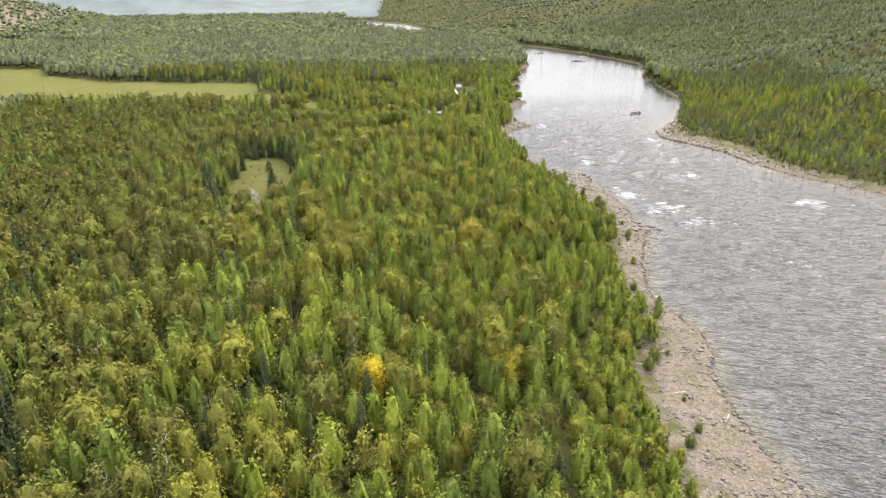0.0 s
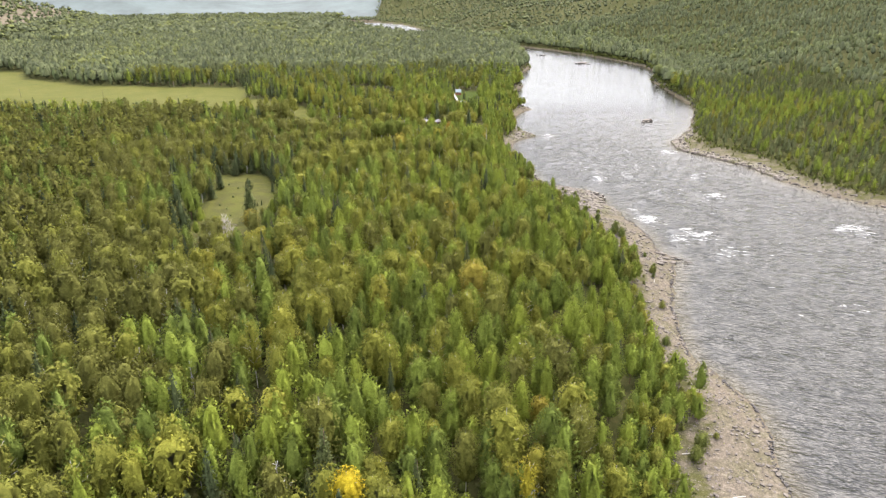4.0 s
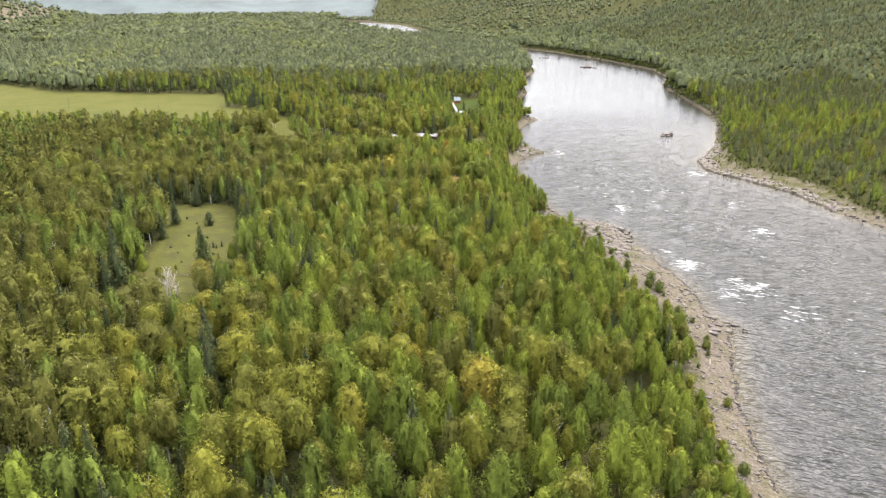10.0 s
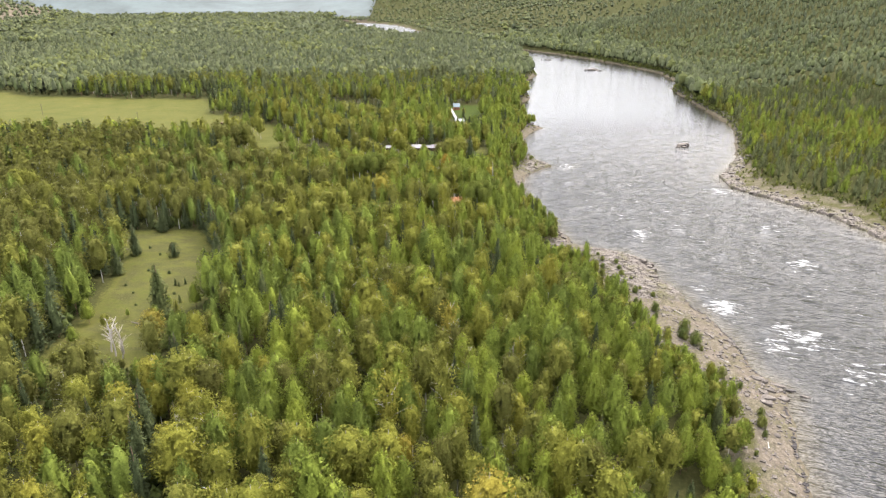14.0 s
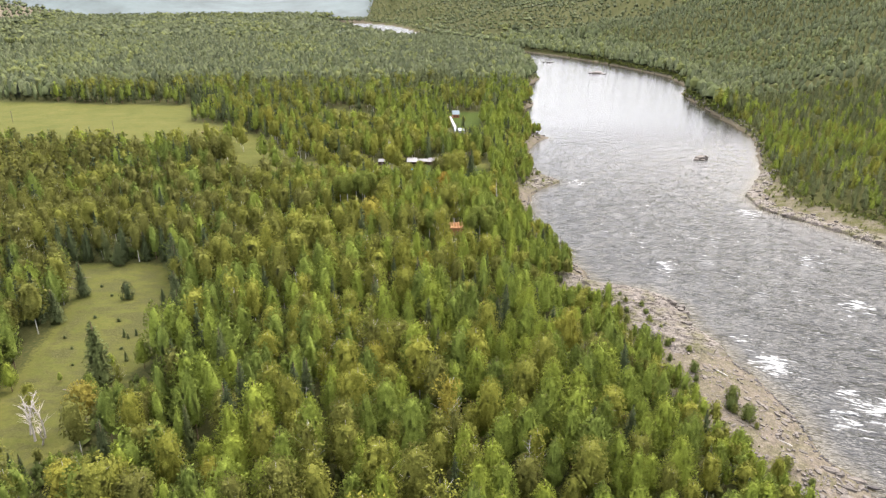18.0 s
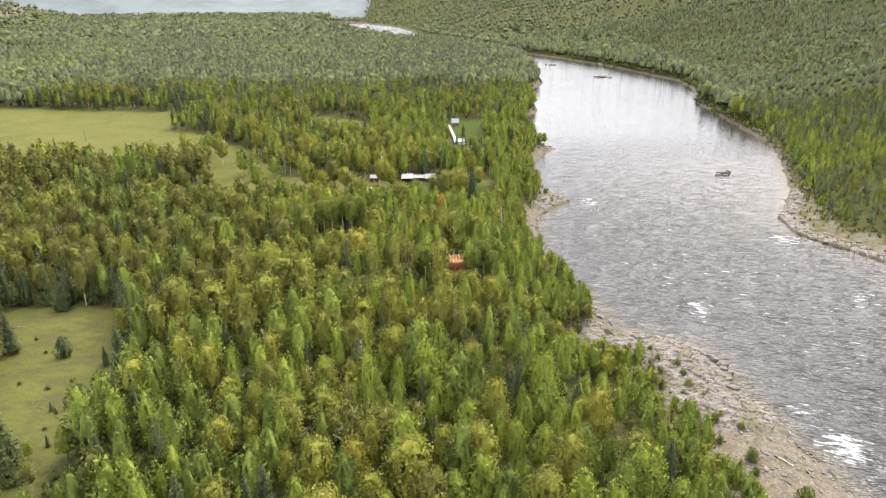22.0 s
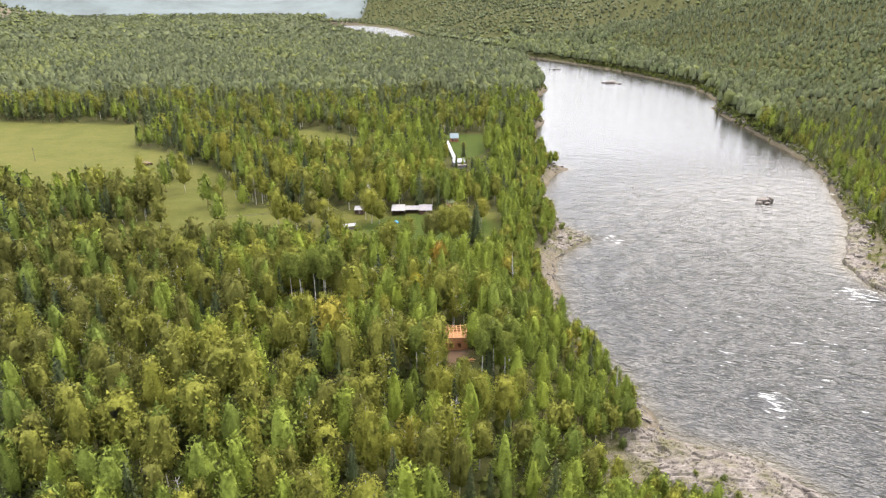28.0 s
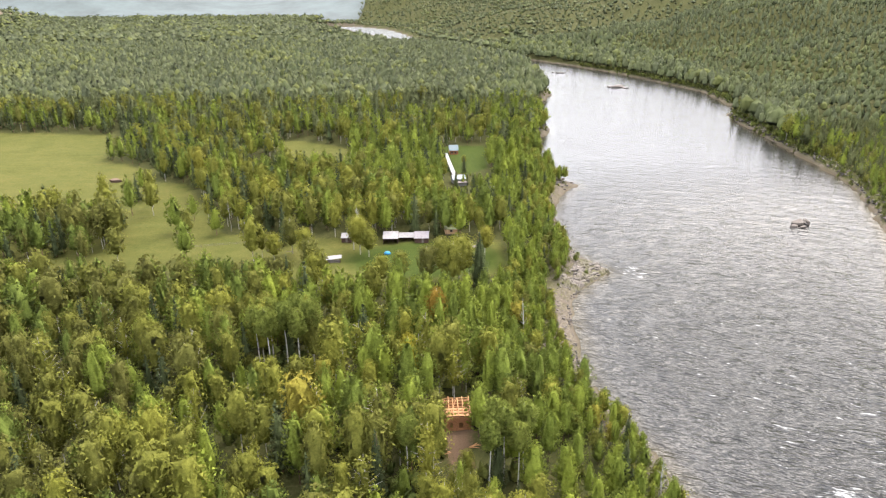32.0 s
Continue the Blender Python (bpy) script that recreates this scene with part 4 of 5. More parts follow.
BALL_F = np.array([[q.index for q in t.verts] for t in _ball.faces])
_ball.free()


def stone(r, sx, sy, sz, fine=True):
    """An angular stone: a squarish block cut by planes, stretched, with an uneven skin."""
    v = (BALL_V if fine else ICO_V).copy()
    v = v / np.abs(v).max(1, keepdims=True) ** 0.75
    for _ in range(12 if fine else 4):
        d = unit(r.normal(size=3) * (1, 1, 0.5))
        over = np.maximum(0, v @ d - r.uniform(0.6, 0.95))
        v = v - over[:, None] * d
    v[:, 2] = np.minimum(v[:, 2], 0.62 + 0.25 * (v @ (r.normal(size=3) * (0.5, 0.5, 0))))
    v = v * (1 + r.normal(size=(len(v), 1)) * 0.03)
    return v * np.array([sx, sy, sz]), BALL_F if fine else ICO_F


def turned(bit, x, y, z, turn, tilt=0.0):
    v, f = bit
    m = np.array(Euler((tilt, 0, turn)).to_matrix())
    return v @ m.T + (x, y, z), f


def z_at(x, y):
    return float(height(np.array([x]), np.array([y]))[0])


# ---- log cabin under construction ----
def log_cabin(x, y, turn):
    c = place("log_cabin", x, y, turn, z_at(x, y) - 0.1)
    tagged(c, "unfinished orange log cabin with open rafters, no roof", "cabin")
    w, d, n, step = 2.7, 3.5, 13, 0.27
    for k in range(n):
        z = 0.2 + k * step
        gap = 3 <= k <= 7
        for side, sy in (("front", -d), ("back", d)):
            zz = z
            if side == "front" and gap:
                for a, b in ((-w - 0.35, -1.75), (-1.0, 0.35), (1.25, w + 0.35)):
                    part("log", [log((a, sy, zz), (b, sy, zz), 0.13)], FRESH_LOG, c)
            else:
                part("log", [log((-w - 0.35, sy, zz), (w + 0.35, sy, zz), 0.13)], FRESH_LOG, c)
        for sx in (-w, w):
            part("log", [log((sx, -d - 0.35, z + step / 2), (sx, d + 0.35, z + step / 2), 0.13)], FRESH_LOG, c)
    top = 0.2 + n * step + 0.12
    part("floor", [box(-w + 0.1, w - 0.1, -d + 0.1, d - 0.1, 0.1, 0.22)], FRESH_TIMBER, c)
    for k in range(7):
        yy = -d + k * (2 * d / 6)
        part("joist", [box(-w - 0.5, w + 0.5, yy - 0.09, yy + 0.09, top, top + 0.2)], FRESH_TIMBER, c)
    for k, xx in enumerate((-w - 0.2, -1.75, -0.8, 0.3, 1.4, w + 0.2)):
        part("plate", [box(xx - 0.11, xx + 0.11, -d - 0.45, d + 0.45 - (0.9 if k in (2, 3) else 0), top + 0.2, top + 0.38)], FRESH_TIMBER, c)
    part("brace", [log((-1.6, -d + 0.4, top + 0.45), (0.2, d - 0.6, top + 0.45), 0.07)], FRESH_TIMBER, c)
    part("inner_wall", [log((-w, 0, 0.2 + k * step), (w, 0, 0.2 + k * step), 0.14) for k in range(12)], FRESH_LOG, c)
    # boards added over the front half to keep light from the windows below
    part("light_blocking_boards", [box(-w + 0.2, w - 0.2, -d + 0.2, -0.2, top - 0.08, top - 0.03)], FRESH_TIMBER, c)
    return c


log_cabin(9.9, 430.6, 1.5)
R = np.random.RandomState(12)
for k, (x, y, n) in enumerate(((7.0, 419.5, 6), (13.5, 421.0, 5), (4.9, 436.0, 4))):
    p = tagged(place("timber_pile", x, y, 20 * k), "small pile of offcut timber on bare earth", "timber", "timber round the cabin")
    for i in range(n):
        a = R.uniform(-0.5, 0.5)
        part("plank", [turned(box(-1.1, 1.1, -0.09, 0.09, 0.0, 0.06), R.uniform(-0.5, 0.5), R.uniform(-0.6, 0.6), 0.05 + 0.06 * i, a)], FRESH_TIMBER, p)
part_heap = tagged(place("earth_heap", 11.5, 414.5), "low heap of pale brown sandy earth", "earth")
part("mound", [turned(stone(R, 2.4, 1.6, 0.5), 0, 0, 0.1, 0.3)], plain("sandy_earth", (0.14, 0.085, 0.055), 0.95, 0.25), part_heap)


# ---- sheds of the yard ----
def shed(x, y, w, d, front, back, roof, walls, label, turn=0.0, open_front=True, overhang=0.45):
    """A board shed with a single-pitch roof falling to the front."""
    s = tagged(place("shed", x, y, turn), label, "shed", "sheds of the homestead")
    for k in range(int(w / 0.5)):
        x0 = -w / 2 + k * w / int(w / 0.5)
        part("wall_board", [box(x0 + 0.01, x0 + w / int(w / 0.5) - 0.01, d / 2 - 0.06, d / 2, -0.1, back)], walls, s)
    for sx in (-1, 1):
        x0 = sx * w / 2
        v, f = box(min(x0, x0 - sx * 0.06), max(x0, x0 - sx * 0.06), -d / 2, d / 2, -0.1, 1.0)
        v[:, 2] = np.where(v[:, 2] > 0.5, np.interp(v[:, 1], (-d / 2, d / 2), (front, back)), v[:, 2])
        part("side_wall", [(v, f)], walls, s)
    posts = 4 if open_front else 2
    for k in range(posts):
        x0 = -w / 2 + 0.1 + k * (w - 0.2) / (posts - 1)
        part("post", [box(x0 - 0.07, x0 + 0.07, -d / 2, -d / 2 + 0.14, -0.1, front)], walls, s)
    if not open_front:
        for k in range(int(w / 0.5)):
            x0 = -w / 2 + k * w / int(w / 0.5)
            if int(w / 0.5) // 2 == k:
                part("door", [box(x0, x0 + 0.8, -d / 2 - 0.04, -d / 2 + 0.02, 0, 1.8)], GREY_WOOD, s, "grey plank door")
            else:
                part("wall_board", [box(x0 + 0.01, x0 + w / int(w / 0.5) - 0.01, -d / 2 + 0.02, -d / 2 + 0.08, -0.1, front)], walls, s)
    n = max(2, int(w / 1.1))
    slope = (back - front) / d
    for k in range(n):
        x0 = -w / 2 - 0.2 + k * (w + 0.4) / n
        v, f = box(x0, x0 + (w + 0.4) / n - 0.02, -d / 2 - overhang, d / 2 + overhang, 0, 0.05, 0.01)
        v[:, 2] += front + 0.06 + (v[:, 1] + d / 2) * slope + 0.02 * (k % 2)
        part("roof_sheet", [(v, f)], roof, s)
    return s


shed(-11.4, 549.3, 5.6, 4.6, 2.3, 3.3, PALE_ROOF, OLD_WOOD, "brown board shed with pale sheet roof, open front")
shed(-5.4, 550.6, 5.6, 3.0, 1.9, 2.5, PALE_ROOF, OLD_WOOD, "low dark lean-to with narrow pale roof between sheds")
shed(0.6, 549.3, 5.4, 4.6, 2.1, 3.0, LILAC_ROOF, OLD_WOOD, "brown board shed with weathered grey lilac roof", open_front=False)
shed(-28.6, 550.0, 3.8, 3.2, 1.9, 2.5, PALE_ROOF, OLD_WOOD, "small reddish brown shed with pale roof", open_front=False)


def gable_house(x, y, w, d, eave, ridge, roof, walls, label, turn=0.0, base=0.4, windows=2):
    """A log house: two roof slopes, boards of the gable, windows and a door to the front."""
    h = tagged(place("house", x, y, turn), label, "house")
    n = int(eave / 0.26)
    for k in range(n):
        z = base + k * 0.26
        for a, b in (((-w / 2, -d / 2), (w / 2, -d / 2)), ((w / 2, -d / 2), (w / 2, d / 2)), ((w / 2, d / 2), (-w / 2, d / 2)), ((-w / 2, d / 2), (-w / 2, -d / 2))):
            part("log", [log((*a, z), (*b, z), 0.14, sides=6)], walls, h)
    part("foundation", [box(-w / 2, w / 2, -d / 2, d / 2, -0.4, base)], GREY_WOOD, h)
    top = base + n * 0.26
    for sy in (-1, 1):
        a = np.array([(-w / 2 - 0.4, sy * (d / 2 + 0.5), top - 0.2), (w / 2 + 0.4, sy * (d / 2 + 0.5), top - 0.2), (w / 2 + 0.4, 0, top + ridge), (-w / 2 - 0.4, 0, top + ridge)])
        v = np.concatenate([a, a + (0, 0, 0.09)])
        f = np.array([(0, 1, 2), (0, 2, 3), (4, 6, 5), (4, 7, 6), (0, 5, 1), (0, 4, 5), (1, 6, 2), (1, 5, 6), (2, 7, 3), (2, 6, 7), (3, 4, 0), (3, 7, 4)])
        part("roof_slope", [(v, f)], roof, h)
    for sx in (-1, 1):
        v = np.array([(sx * w / 2, -d / 2, top - 0.1), (sx * w / 2, d / 2, top - 0.1), (sx * w / 2, 0, top + ridge - 0.1)])
        v = np.concatenate([v, v - (sx * 0.08, 0, 0)])
        part("gable", [(v, np.array([(0, 1, 2), (3, 5, 4), (0, 3, 4), (0, 4, 1), (1, 4, 5), (1, 5, 2), (2, 5, 3), (2, 3, 0)]))], walls, h)
    for k in range(windows):
        x0 = -w / 2 + (k + 0.7) * w / (windows + 0.4)
        fr = part("window", [box(x0 - 0.5, x0 + 0.5, -d / 2 - 0.2, -d / 2 - 0.1, 1.1, 2.1)], WHITE_PAINT, h, "white window frame")
        part("pane", [box(x0 - 0.4, x0 + 0.4, -d / 2 - 0.22, -d / 2 - 0.19, 1.2, 2.0, 0.01)], GLASS_DARK, fr)
    return h


gable_house(12.2, 557.5, 4.6, 3.6, 2.1, 1.2, plain("mossy_green_roof", (0.2, 0.22, 0.12), 0.9, 0.3), plain("tan_boards", (0.42, 0.27, 0.15), 0.8, 0.25), "small tan cabin with mossy green roof", 4, windows=1)
gable_house(17.8, 701.5, 4.9, 7.0, 2.6, 2.4, BLUE_ROOF, ORANGE_WALL, "orange log house with blue-green metal roof", 2)
gable_house(18.0, 634.0, 6.0, 5.0, 2.4, 1.3, plain("grey_blue_roof", (0.2, 0.225, 0.25), 0.5, 0.15), WHITE_PAINT, "white house with grey-blue roof", 12)
# the long covered way between the houses
way = tagged(place("covered_walkway", 14.6, 668.0, 4), "long white covered walkway between two houses", "walkway")
for k in range(12):
    y0 = -27 + k * 4.2
    v, f = box(-1.0, 1.0, y0, y0 + 4.15, 2.5, 2.6)
    v[:, 2] += np.where(np.abs(v[:, 0]) < 0.1, 0.4, 0) + 0.03 * (k % 2)
    part("roof_panel", [(v, f)], WHITE_PAINT, way)
    for sx in (-0.85, 0.85):
        part("post", [box(sx - 0.06, sx + 0.06, y0, y0 + 0.12, -0.2, 2.5)], WHITE_PAINT, way)
tagged(place("lean_to", 19.5, 626.5, 12), "white lean-to wall with dark openings below the house", "lean-to")
lean = bpy.data.objects["lean_to"]
part("wall", [box(-2.6, 2.6, -0.1, 0.1, 0, 2.0)], WHITE_PAINT, lean)
part("roof_sheet", [box(-2.8, 2.8, -1.2, 1.6, 2.0, 2.08)], GREY_WOOD, lean)

# ---- yard clutter ----
rack = tagged(place("lumber_rack", -30.6, 527.5, 8), "grey timber pile under a tilted white sheet roof", "lumber pile")
for k in range(16):
    part("beam", [log((R.uniform(-2.4, -1.6), -0.9 + (k % 6) * 0.34, 0.2 + 0.27 * (k // 6)), (R.uniform(1.4, 2.3), -0.9 + (k % 6) * 0.34, 0.2 + 0.27 * (k // 6)), 0.13, sides=6)], GREY_WOOD, rack)
for sx in (-2.2, 2.2):
    for sy in (-1.0, 1.1):
        part("post", [box(sx - 0.07, sx + 0.07, sy - 0.07, sy + 0.07, -0.1, 1.75)], OLD_WOOD, rack)
v, f = box(-2.8, 2.8, -1.4, 1.5, 1.75, 1.83)
v[:, 2] += v[:, 0] * 0.07 + v[:, 1] * 0.1
part("roof_sheet", [(v, f)], WHITE_PAINT, rack)
tent = tagged(place("tent", -11.9, 535.0), "bright blue dome tent on the lawn", "tent")
shell = BALL_V[:, :] * (1.35, 1.1, 1.25)
shell[:, 2] = np.maximum(shell[:, 2], 0)
part("canopy", [(shell, BALL_F)], BLUE_CLOTH, tent, shade=True)
part("pole", [tube([(1.36 * math.cos(a), 0, 1.27 * math.sin(a)) for a in np.linspace(0, math.pi, 9)], [0.025] * 9, 4)], GREY_WOOD, tent)
plank = tagged(place("plank", -25.5, 533.5, -8), "pale sawn plank lying on the grass", "plank")
part("board", [box(-1.8, 1.8, -0.16, 0.16, 0.02, 0.12)], WHITE_PAINT, plank)
deck = tagged(place("wooden_platform", 20.0, 541.5, 4), "low grey wooden platform on the grass", "platform")
for k in range(9):
    part("board", [box(-2.2, 2.2, -1.1 + k * 0.25, -0.88 + k * 0.25, 0.18, 0.24)], GREY_WOOD, deck)
part("frame", [box(-2.1, 2.1, -1.0, -0.85, 0, 0.18), box(-2.1, 2.1, 0.85, 1.0, 0, 0.18)], OLD_WOOD, deck)
hay = tagged(place("hay_pile", -157.5, 641.0), "long low pile of old brown hay", "hay")
part("mound", [turned(stone(R, 3.6, 2.0, 1.9), 0, 0, 0.5, 0.1)], HAY, hay)


def utility_pole(x, y, tall, turn):
    p = tagged(place("utility_pole", x, y, turn), "weathered wooden power pole standing in the meadow", "pole", "power poles of the meadow")
    part("mast", [log((0, 0, -0.3), (0, 0, tall), 0.16, 0.1, 8)], POLE_WOOD, p)
    part("crossarm", [box(-0.8, 0.8, -0.07, 0.07, tall - 0.7, tall - 0.55)], POLE_WOOD, p)
    for sx in (-0.7, 0, 0.7):
        part("insulator", [log((sx, 0, tall - 0.55), (sx, 0, tall - 0.35), 0.06, 0.04, 6)], WHITE_PAINT, p)


for x, y in ((-226, 652), (-318, 688), (-410, 712)):
    utility_pole(x, y, 8.5, 30)
fence = tagged(place("pole_fence", -69, 548, 12), "long low fence of grey poles", "fence")
for k in range(16):
    part("post", [log((-20 + k * 2.6, 0, -0.2), (-20 + k * 2.6, 0, 1.1), 0.06, 0.05, 5)], GREY_WOOD, fence)
for z in (0.45, 0.95):
    part("rail", [log((-20.2, 0.06, z), (19.4, 0.06, z), 0.045, 0.04, 5)], GREY_WOOD, fence)


# ---- bare and fallen trees ----
def dead_tree(x, y, tall, turn, lean, mat=DEAD_BARK, label="bare bleached birch, dead and leaning", stout=1.0):
    r = np.random.RandomState(int(abs(x * 7 + y)))
    t = tagged(place("dead_birch", x, y, turn), label, "tree", "dead birches")
    pts = [np.array([lean * (q * q) * tall + r.normal() * 0.1, r.normal() * 0.1, q * tall - 0.1]) for q in np.linspace(0, 1, 6)]
    part("trunk", [tube(pts, [0.16 * stout * (1 - 0.8 * q) for q in np.linspace(0, 1, 6)], 6)], mat, t)
    for k in range(int(16 * stout)):
        u = r.uniform(0.3, 0.95)
        p0 = np.array([np.interp(u, np.linspace(0, 1, 6), [q[i] for q in pts]) for i in range(3)])
        a, n = r.uniform(0, 6.28), tall * stout * r.uniform(0.1, 0.24) * (1.2 - u)
        p1 = p0 + (n * 0.6 * math.cos(a), n * 0.6 * math.sin(a), n * 0.55)
        p2 = p1 + (n * 0.6 * math.cos(a + 0.3), n * 0.6 * math.sin(a + 0.3), n * 0.4)
        part("branch", [tube([p0, p1, p2], [0.055 * stout, 0.035 * stout, 0.012 * stout], 4)], mat, t)
    return t


dead_tree(-86.5, 297, 11, 150, 0.18, PALE_BARK, stout=1.6)
dead_tree(-84.8, 298, 10, 20, -0.1, PALE_BARK, stout=1.6)
dead_tree(-88.5, 299, 9, 80, 0.45, PALE_BARK, stout=1.7)
dead_tree(-84.0, 295.5, 7, -60, 0.6, PALE_BARK, stout=1.5)
for x, y, h in ((-24, 549, 15), (-23, 548, 14), (-78, 566, 13), (-64, 420, 14), (-40, 360, 13), (-15, 352, 14), (-52, 250, 13), (-27, 300, 12), (30, 470, 14), (48, 405, 11), (-60, 180, 13), (-30, 140, 14), (8, 385, 13), (-95, 240, 13), (20, 280, 13), (-5, 215, 13)):
    dead_tree(x, y, h, 40 * x, 0.04, BIRCH_BARK if h > 13 else DEAD_BARK, "thin bare birch standing among the green crowns")


def driftwood(x, y, long, turn, z=0.1, mat=DEAD_BARK, name="driftwood_log", label="bleached driftwood log on the stony shore"):
    d = tagged(place(name, x, y, turn), label, "log", "fallen logs")
    part("trunk", [log((-long / 2, 0, 0.14), (long / 2, 0, 0.2), 0.16, 0.08, 7, R)], mat, d)
    for k in range(3):
        x0 = R.uniform(-0.3, 0.4) * long
        part("stub", [log((x0, 0, 0.17), (x0 + 0.3, R.uniform(-0.7, 0.7), 0.5), 0.05, 0.02, 5)], mat, d)


for x, y, n, a in ((79, 330, 4, 120), (61, 150, 3, 10), (62, 171, 3, -20), (70, 141, 2.4, 60), (82, 300, 3, 130), (66, 352, 4.5, 150), (77, 262, 3, 70), (55, 163, 3, 5), (176, 452, 4, 150), (52, 500, 3, 80)):
    driftwood(x, y, n, a)
for x, y, n, a in ((-121, 386, 9, 12), (-118, 377, 5, -30), (-99, 300, 4, 40), (-76, 349, 2.5, 20), (-90, 318, 3.5, 160), (-55, 540, 5, 10), (-48, 538, 4, -15)):
    driftwood(x, y, n, a, mat=GREY_WOOD, name="fallen_log", label="weathered fallen log lying in the meadow grass")
stack = tagged(place("log_stack", -95.5, 294.0, 30), "stack of pale peeled logs in the grass", "log stack")
for k in range(9):
    part("log", [log((-1.8, -0.6 + (k % 4) * 0.36 + 0.18 * (k // 4), 0.2 + 0.3 * (k // 4)), (1.7, -0.6 + (k % 4) * 0.36 + 0.18 * (k // 4), 0.2 + 0.3 * (k // 4)), 0.17, 0.15, 8)], FRESH_TIMBER, stack)

# ---- trees and shrubs that stand apart ----
def lone(kind, i, x, y, h, spread, name, label, leaf=None, group=""):
    return tree(kind, i, (x, y, z_at(x, y), h, spread, i * 1.3), name, label, group, leaf)


lone("birch", 1, -16.5, 134, 17.5, 1.15, "golden_birch", "golden yellow autumn birch among green trees", GOLD_LEAF)
lone("birch", 2, 15.3, 137, 17, 0.85, "yellowing_birch", "slender yellow-green birch by the shore forest", PALE_LEAF)
lone("birch", 3, -1, 440, 18, 0.75, "yellowing_birch", "slender yellow birch behind the cabin", PALE_LEAF)
lone("birch", 4, 6, 468, 17, 0.95, "rusty_birch", "birch with rusty orange crown", RUST_LEAF)
for x, y, h in ((-22, 536, 16), (-18.5, 533, 12), (-25, 541, 14), (3, 506, 15), (8, 511, 16), (13.5, 508, 18), (-6, 509, 12), (17, 512, 14), (11, 503, 17), (-12, 505, 12), (-36, 512, 15), (-41, 530, 13), (-47, 536, 15), (-52, 528, 12), (24, 533, 12)):
    lone("birch", h % 6, x, y, h, 1.45, "birch_tree", "birch standing on the grass of the yard", group="birches of the yard")
for x, y, h in ((11.2, 652, 9), (12.0, 676, 8), (10.8, 640, 11), (21.5, 645, 12), (22.5, 668, 7), (16.5, 622, 10)):
    lone("birch" if h % 2 else "spruce", h % 6, x, y, h, 1.2, "young_tree", "young tree beside the white walkway", group="young trees by the walkway")
for x, y, h in ((-39, 452, 19), (-35.5, 449, 20.5), (-32, 452.5, 20), (-28.5, 450, 19.5), (-25.5, 453, 20.5), (-36.5, 456, 19), (-30, 457, 20), (-0.3, 409, 17), (15.5, 408, 16.5), (18.5, 410.5, 18), (21, 407.5, 16), (17, 414, 17.5), (22.5, 412, 18)):
    lone("aspen", int(h * 10) % 6, x, y, h, 1.15, "aspen_tree", "tall aspen with bare pale trunk and high round crown", PALE_ASPEN_LEAF, group="aspens of the river forest")
lone("birch", 5, 9.4, 440.5, 17, 0.75, "birch_tree", "tall thin birch with white trunk behind the cabin")
lone("birch", 2, 12.6, 442, 15, 0.7, "birch_tree", "thin birch with white trunk behind the cabin")
lone("birch", 0, -78, 303, 12, 1.5, "golden_birch", "yellowing birch with several trunks in the glade", OLIVE_LEAF)
lone("spruce", 3, -83.5, 322, 18.5, 1.7, "pine_tree", "open-crowned pine standing alone in the glade", CEDAR_LEAF)
lone("bush", 1, -97, 370, 6.2, 0.85, "young_spruce", "dense round young spruce in the glade", SPRUCE_LEAF)
lone("spruce", 2, -112, 399, 10, 2.2, "spruce_tree", "dark broad spruce at the edge of the glade")
lone("spruce", 3, -84, 366, 6, 1.6, "young_spruce", "young spruce at the edge of the glade")
lone("spruce", 4, -83, 378, 17, 1.3, "spruce_tree", "tall dark spruce at the edge of the glade")
for x, y, h in ((-104, 403, 12), (-118, 403, 13), (-125, 402, 11), (-93, 400, 15), (-89, 391, 16), (-86, 384, 14), (-131, 396, 12), (-78, 362, 15), (-74, 352, 13), (-72, 341, 14), (-76, 371, 12), (-110, 352, 12), (-112, 372, 13)):
    lone("spruce", h % 6, x, y, h, 1.5, "spruce_tree", "dark broad spruce at the edge of the glade", group="spruces of the glade edge")
lone("spruce", 5, 20, 506, 19, 1.4, "spruce_tree", "tall dark spruce by the lawn")
lone("spruce", 0, 45.5, 420, 12, 0.9, "spruce_tree", "slender spruce by the river bank")
lone("spruce", 1, 42, 409, 13, 1.0, "spruce_tree", "dark spruce by the river bank")
for x, y, h in ((-88, 346, 3.2), (-86.5, 345, 2.4), (-85, 347, 2.8), (-80, 352, 2.4), (-79, 336, 3.6), (-76, 334, 4), (-82, 333, 3.4)):
    lone("spruce", int(h * 10) % 6, x, y, h, 1.6, "juniper", "small upright juniper in the glade", group="junipers of the glade")
for x, y, h in ((-92, 306, 8), (-96, 312, 6), (-81, 312, 9), (-77, 318, 8), (-101, 303, 7), (-84, 329, 5), (-99, 290, 6), (-90, 289, 4), (-104, 318, 9), (-75, 328, 9), (-94, 322, 3)):
    lone("larch" if h % 2 else "birch", h % 6, x, y, h, 1.3, "young_tree", "young tree with green crown in the glade", group="young trees of the glade")
for x, y, h in ((-93, 354, 1.3), (-101, 356, 1.1), (-80, 349, 1.2), (-104, 344, 0.9), (-99, 338, 0.9), (-86, 339, 1.1), (-103, 372, 1.0), (-110, 380, 1.1), (-95, 330, 0.8)):
    lone("bush", int(h * 10) % 6, x, y, h, 1.4, "low_shrub", "low dark shrub in the glade grass", SPRUCE_LEAF, "low shrubs of the glade")
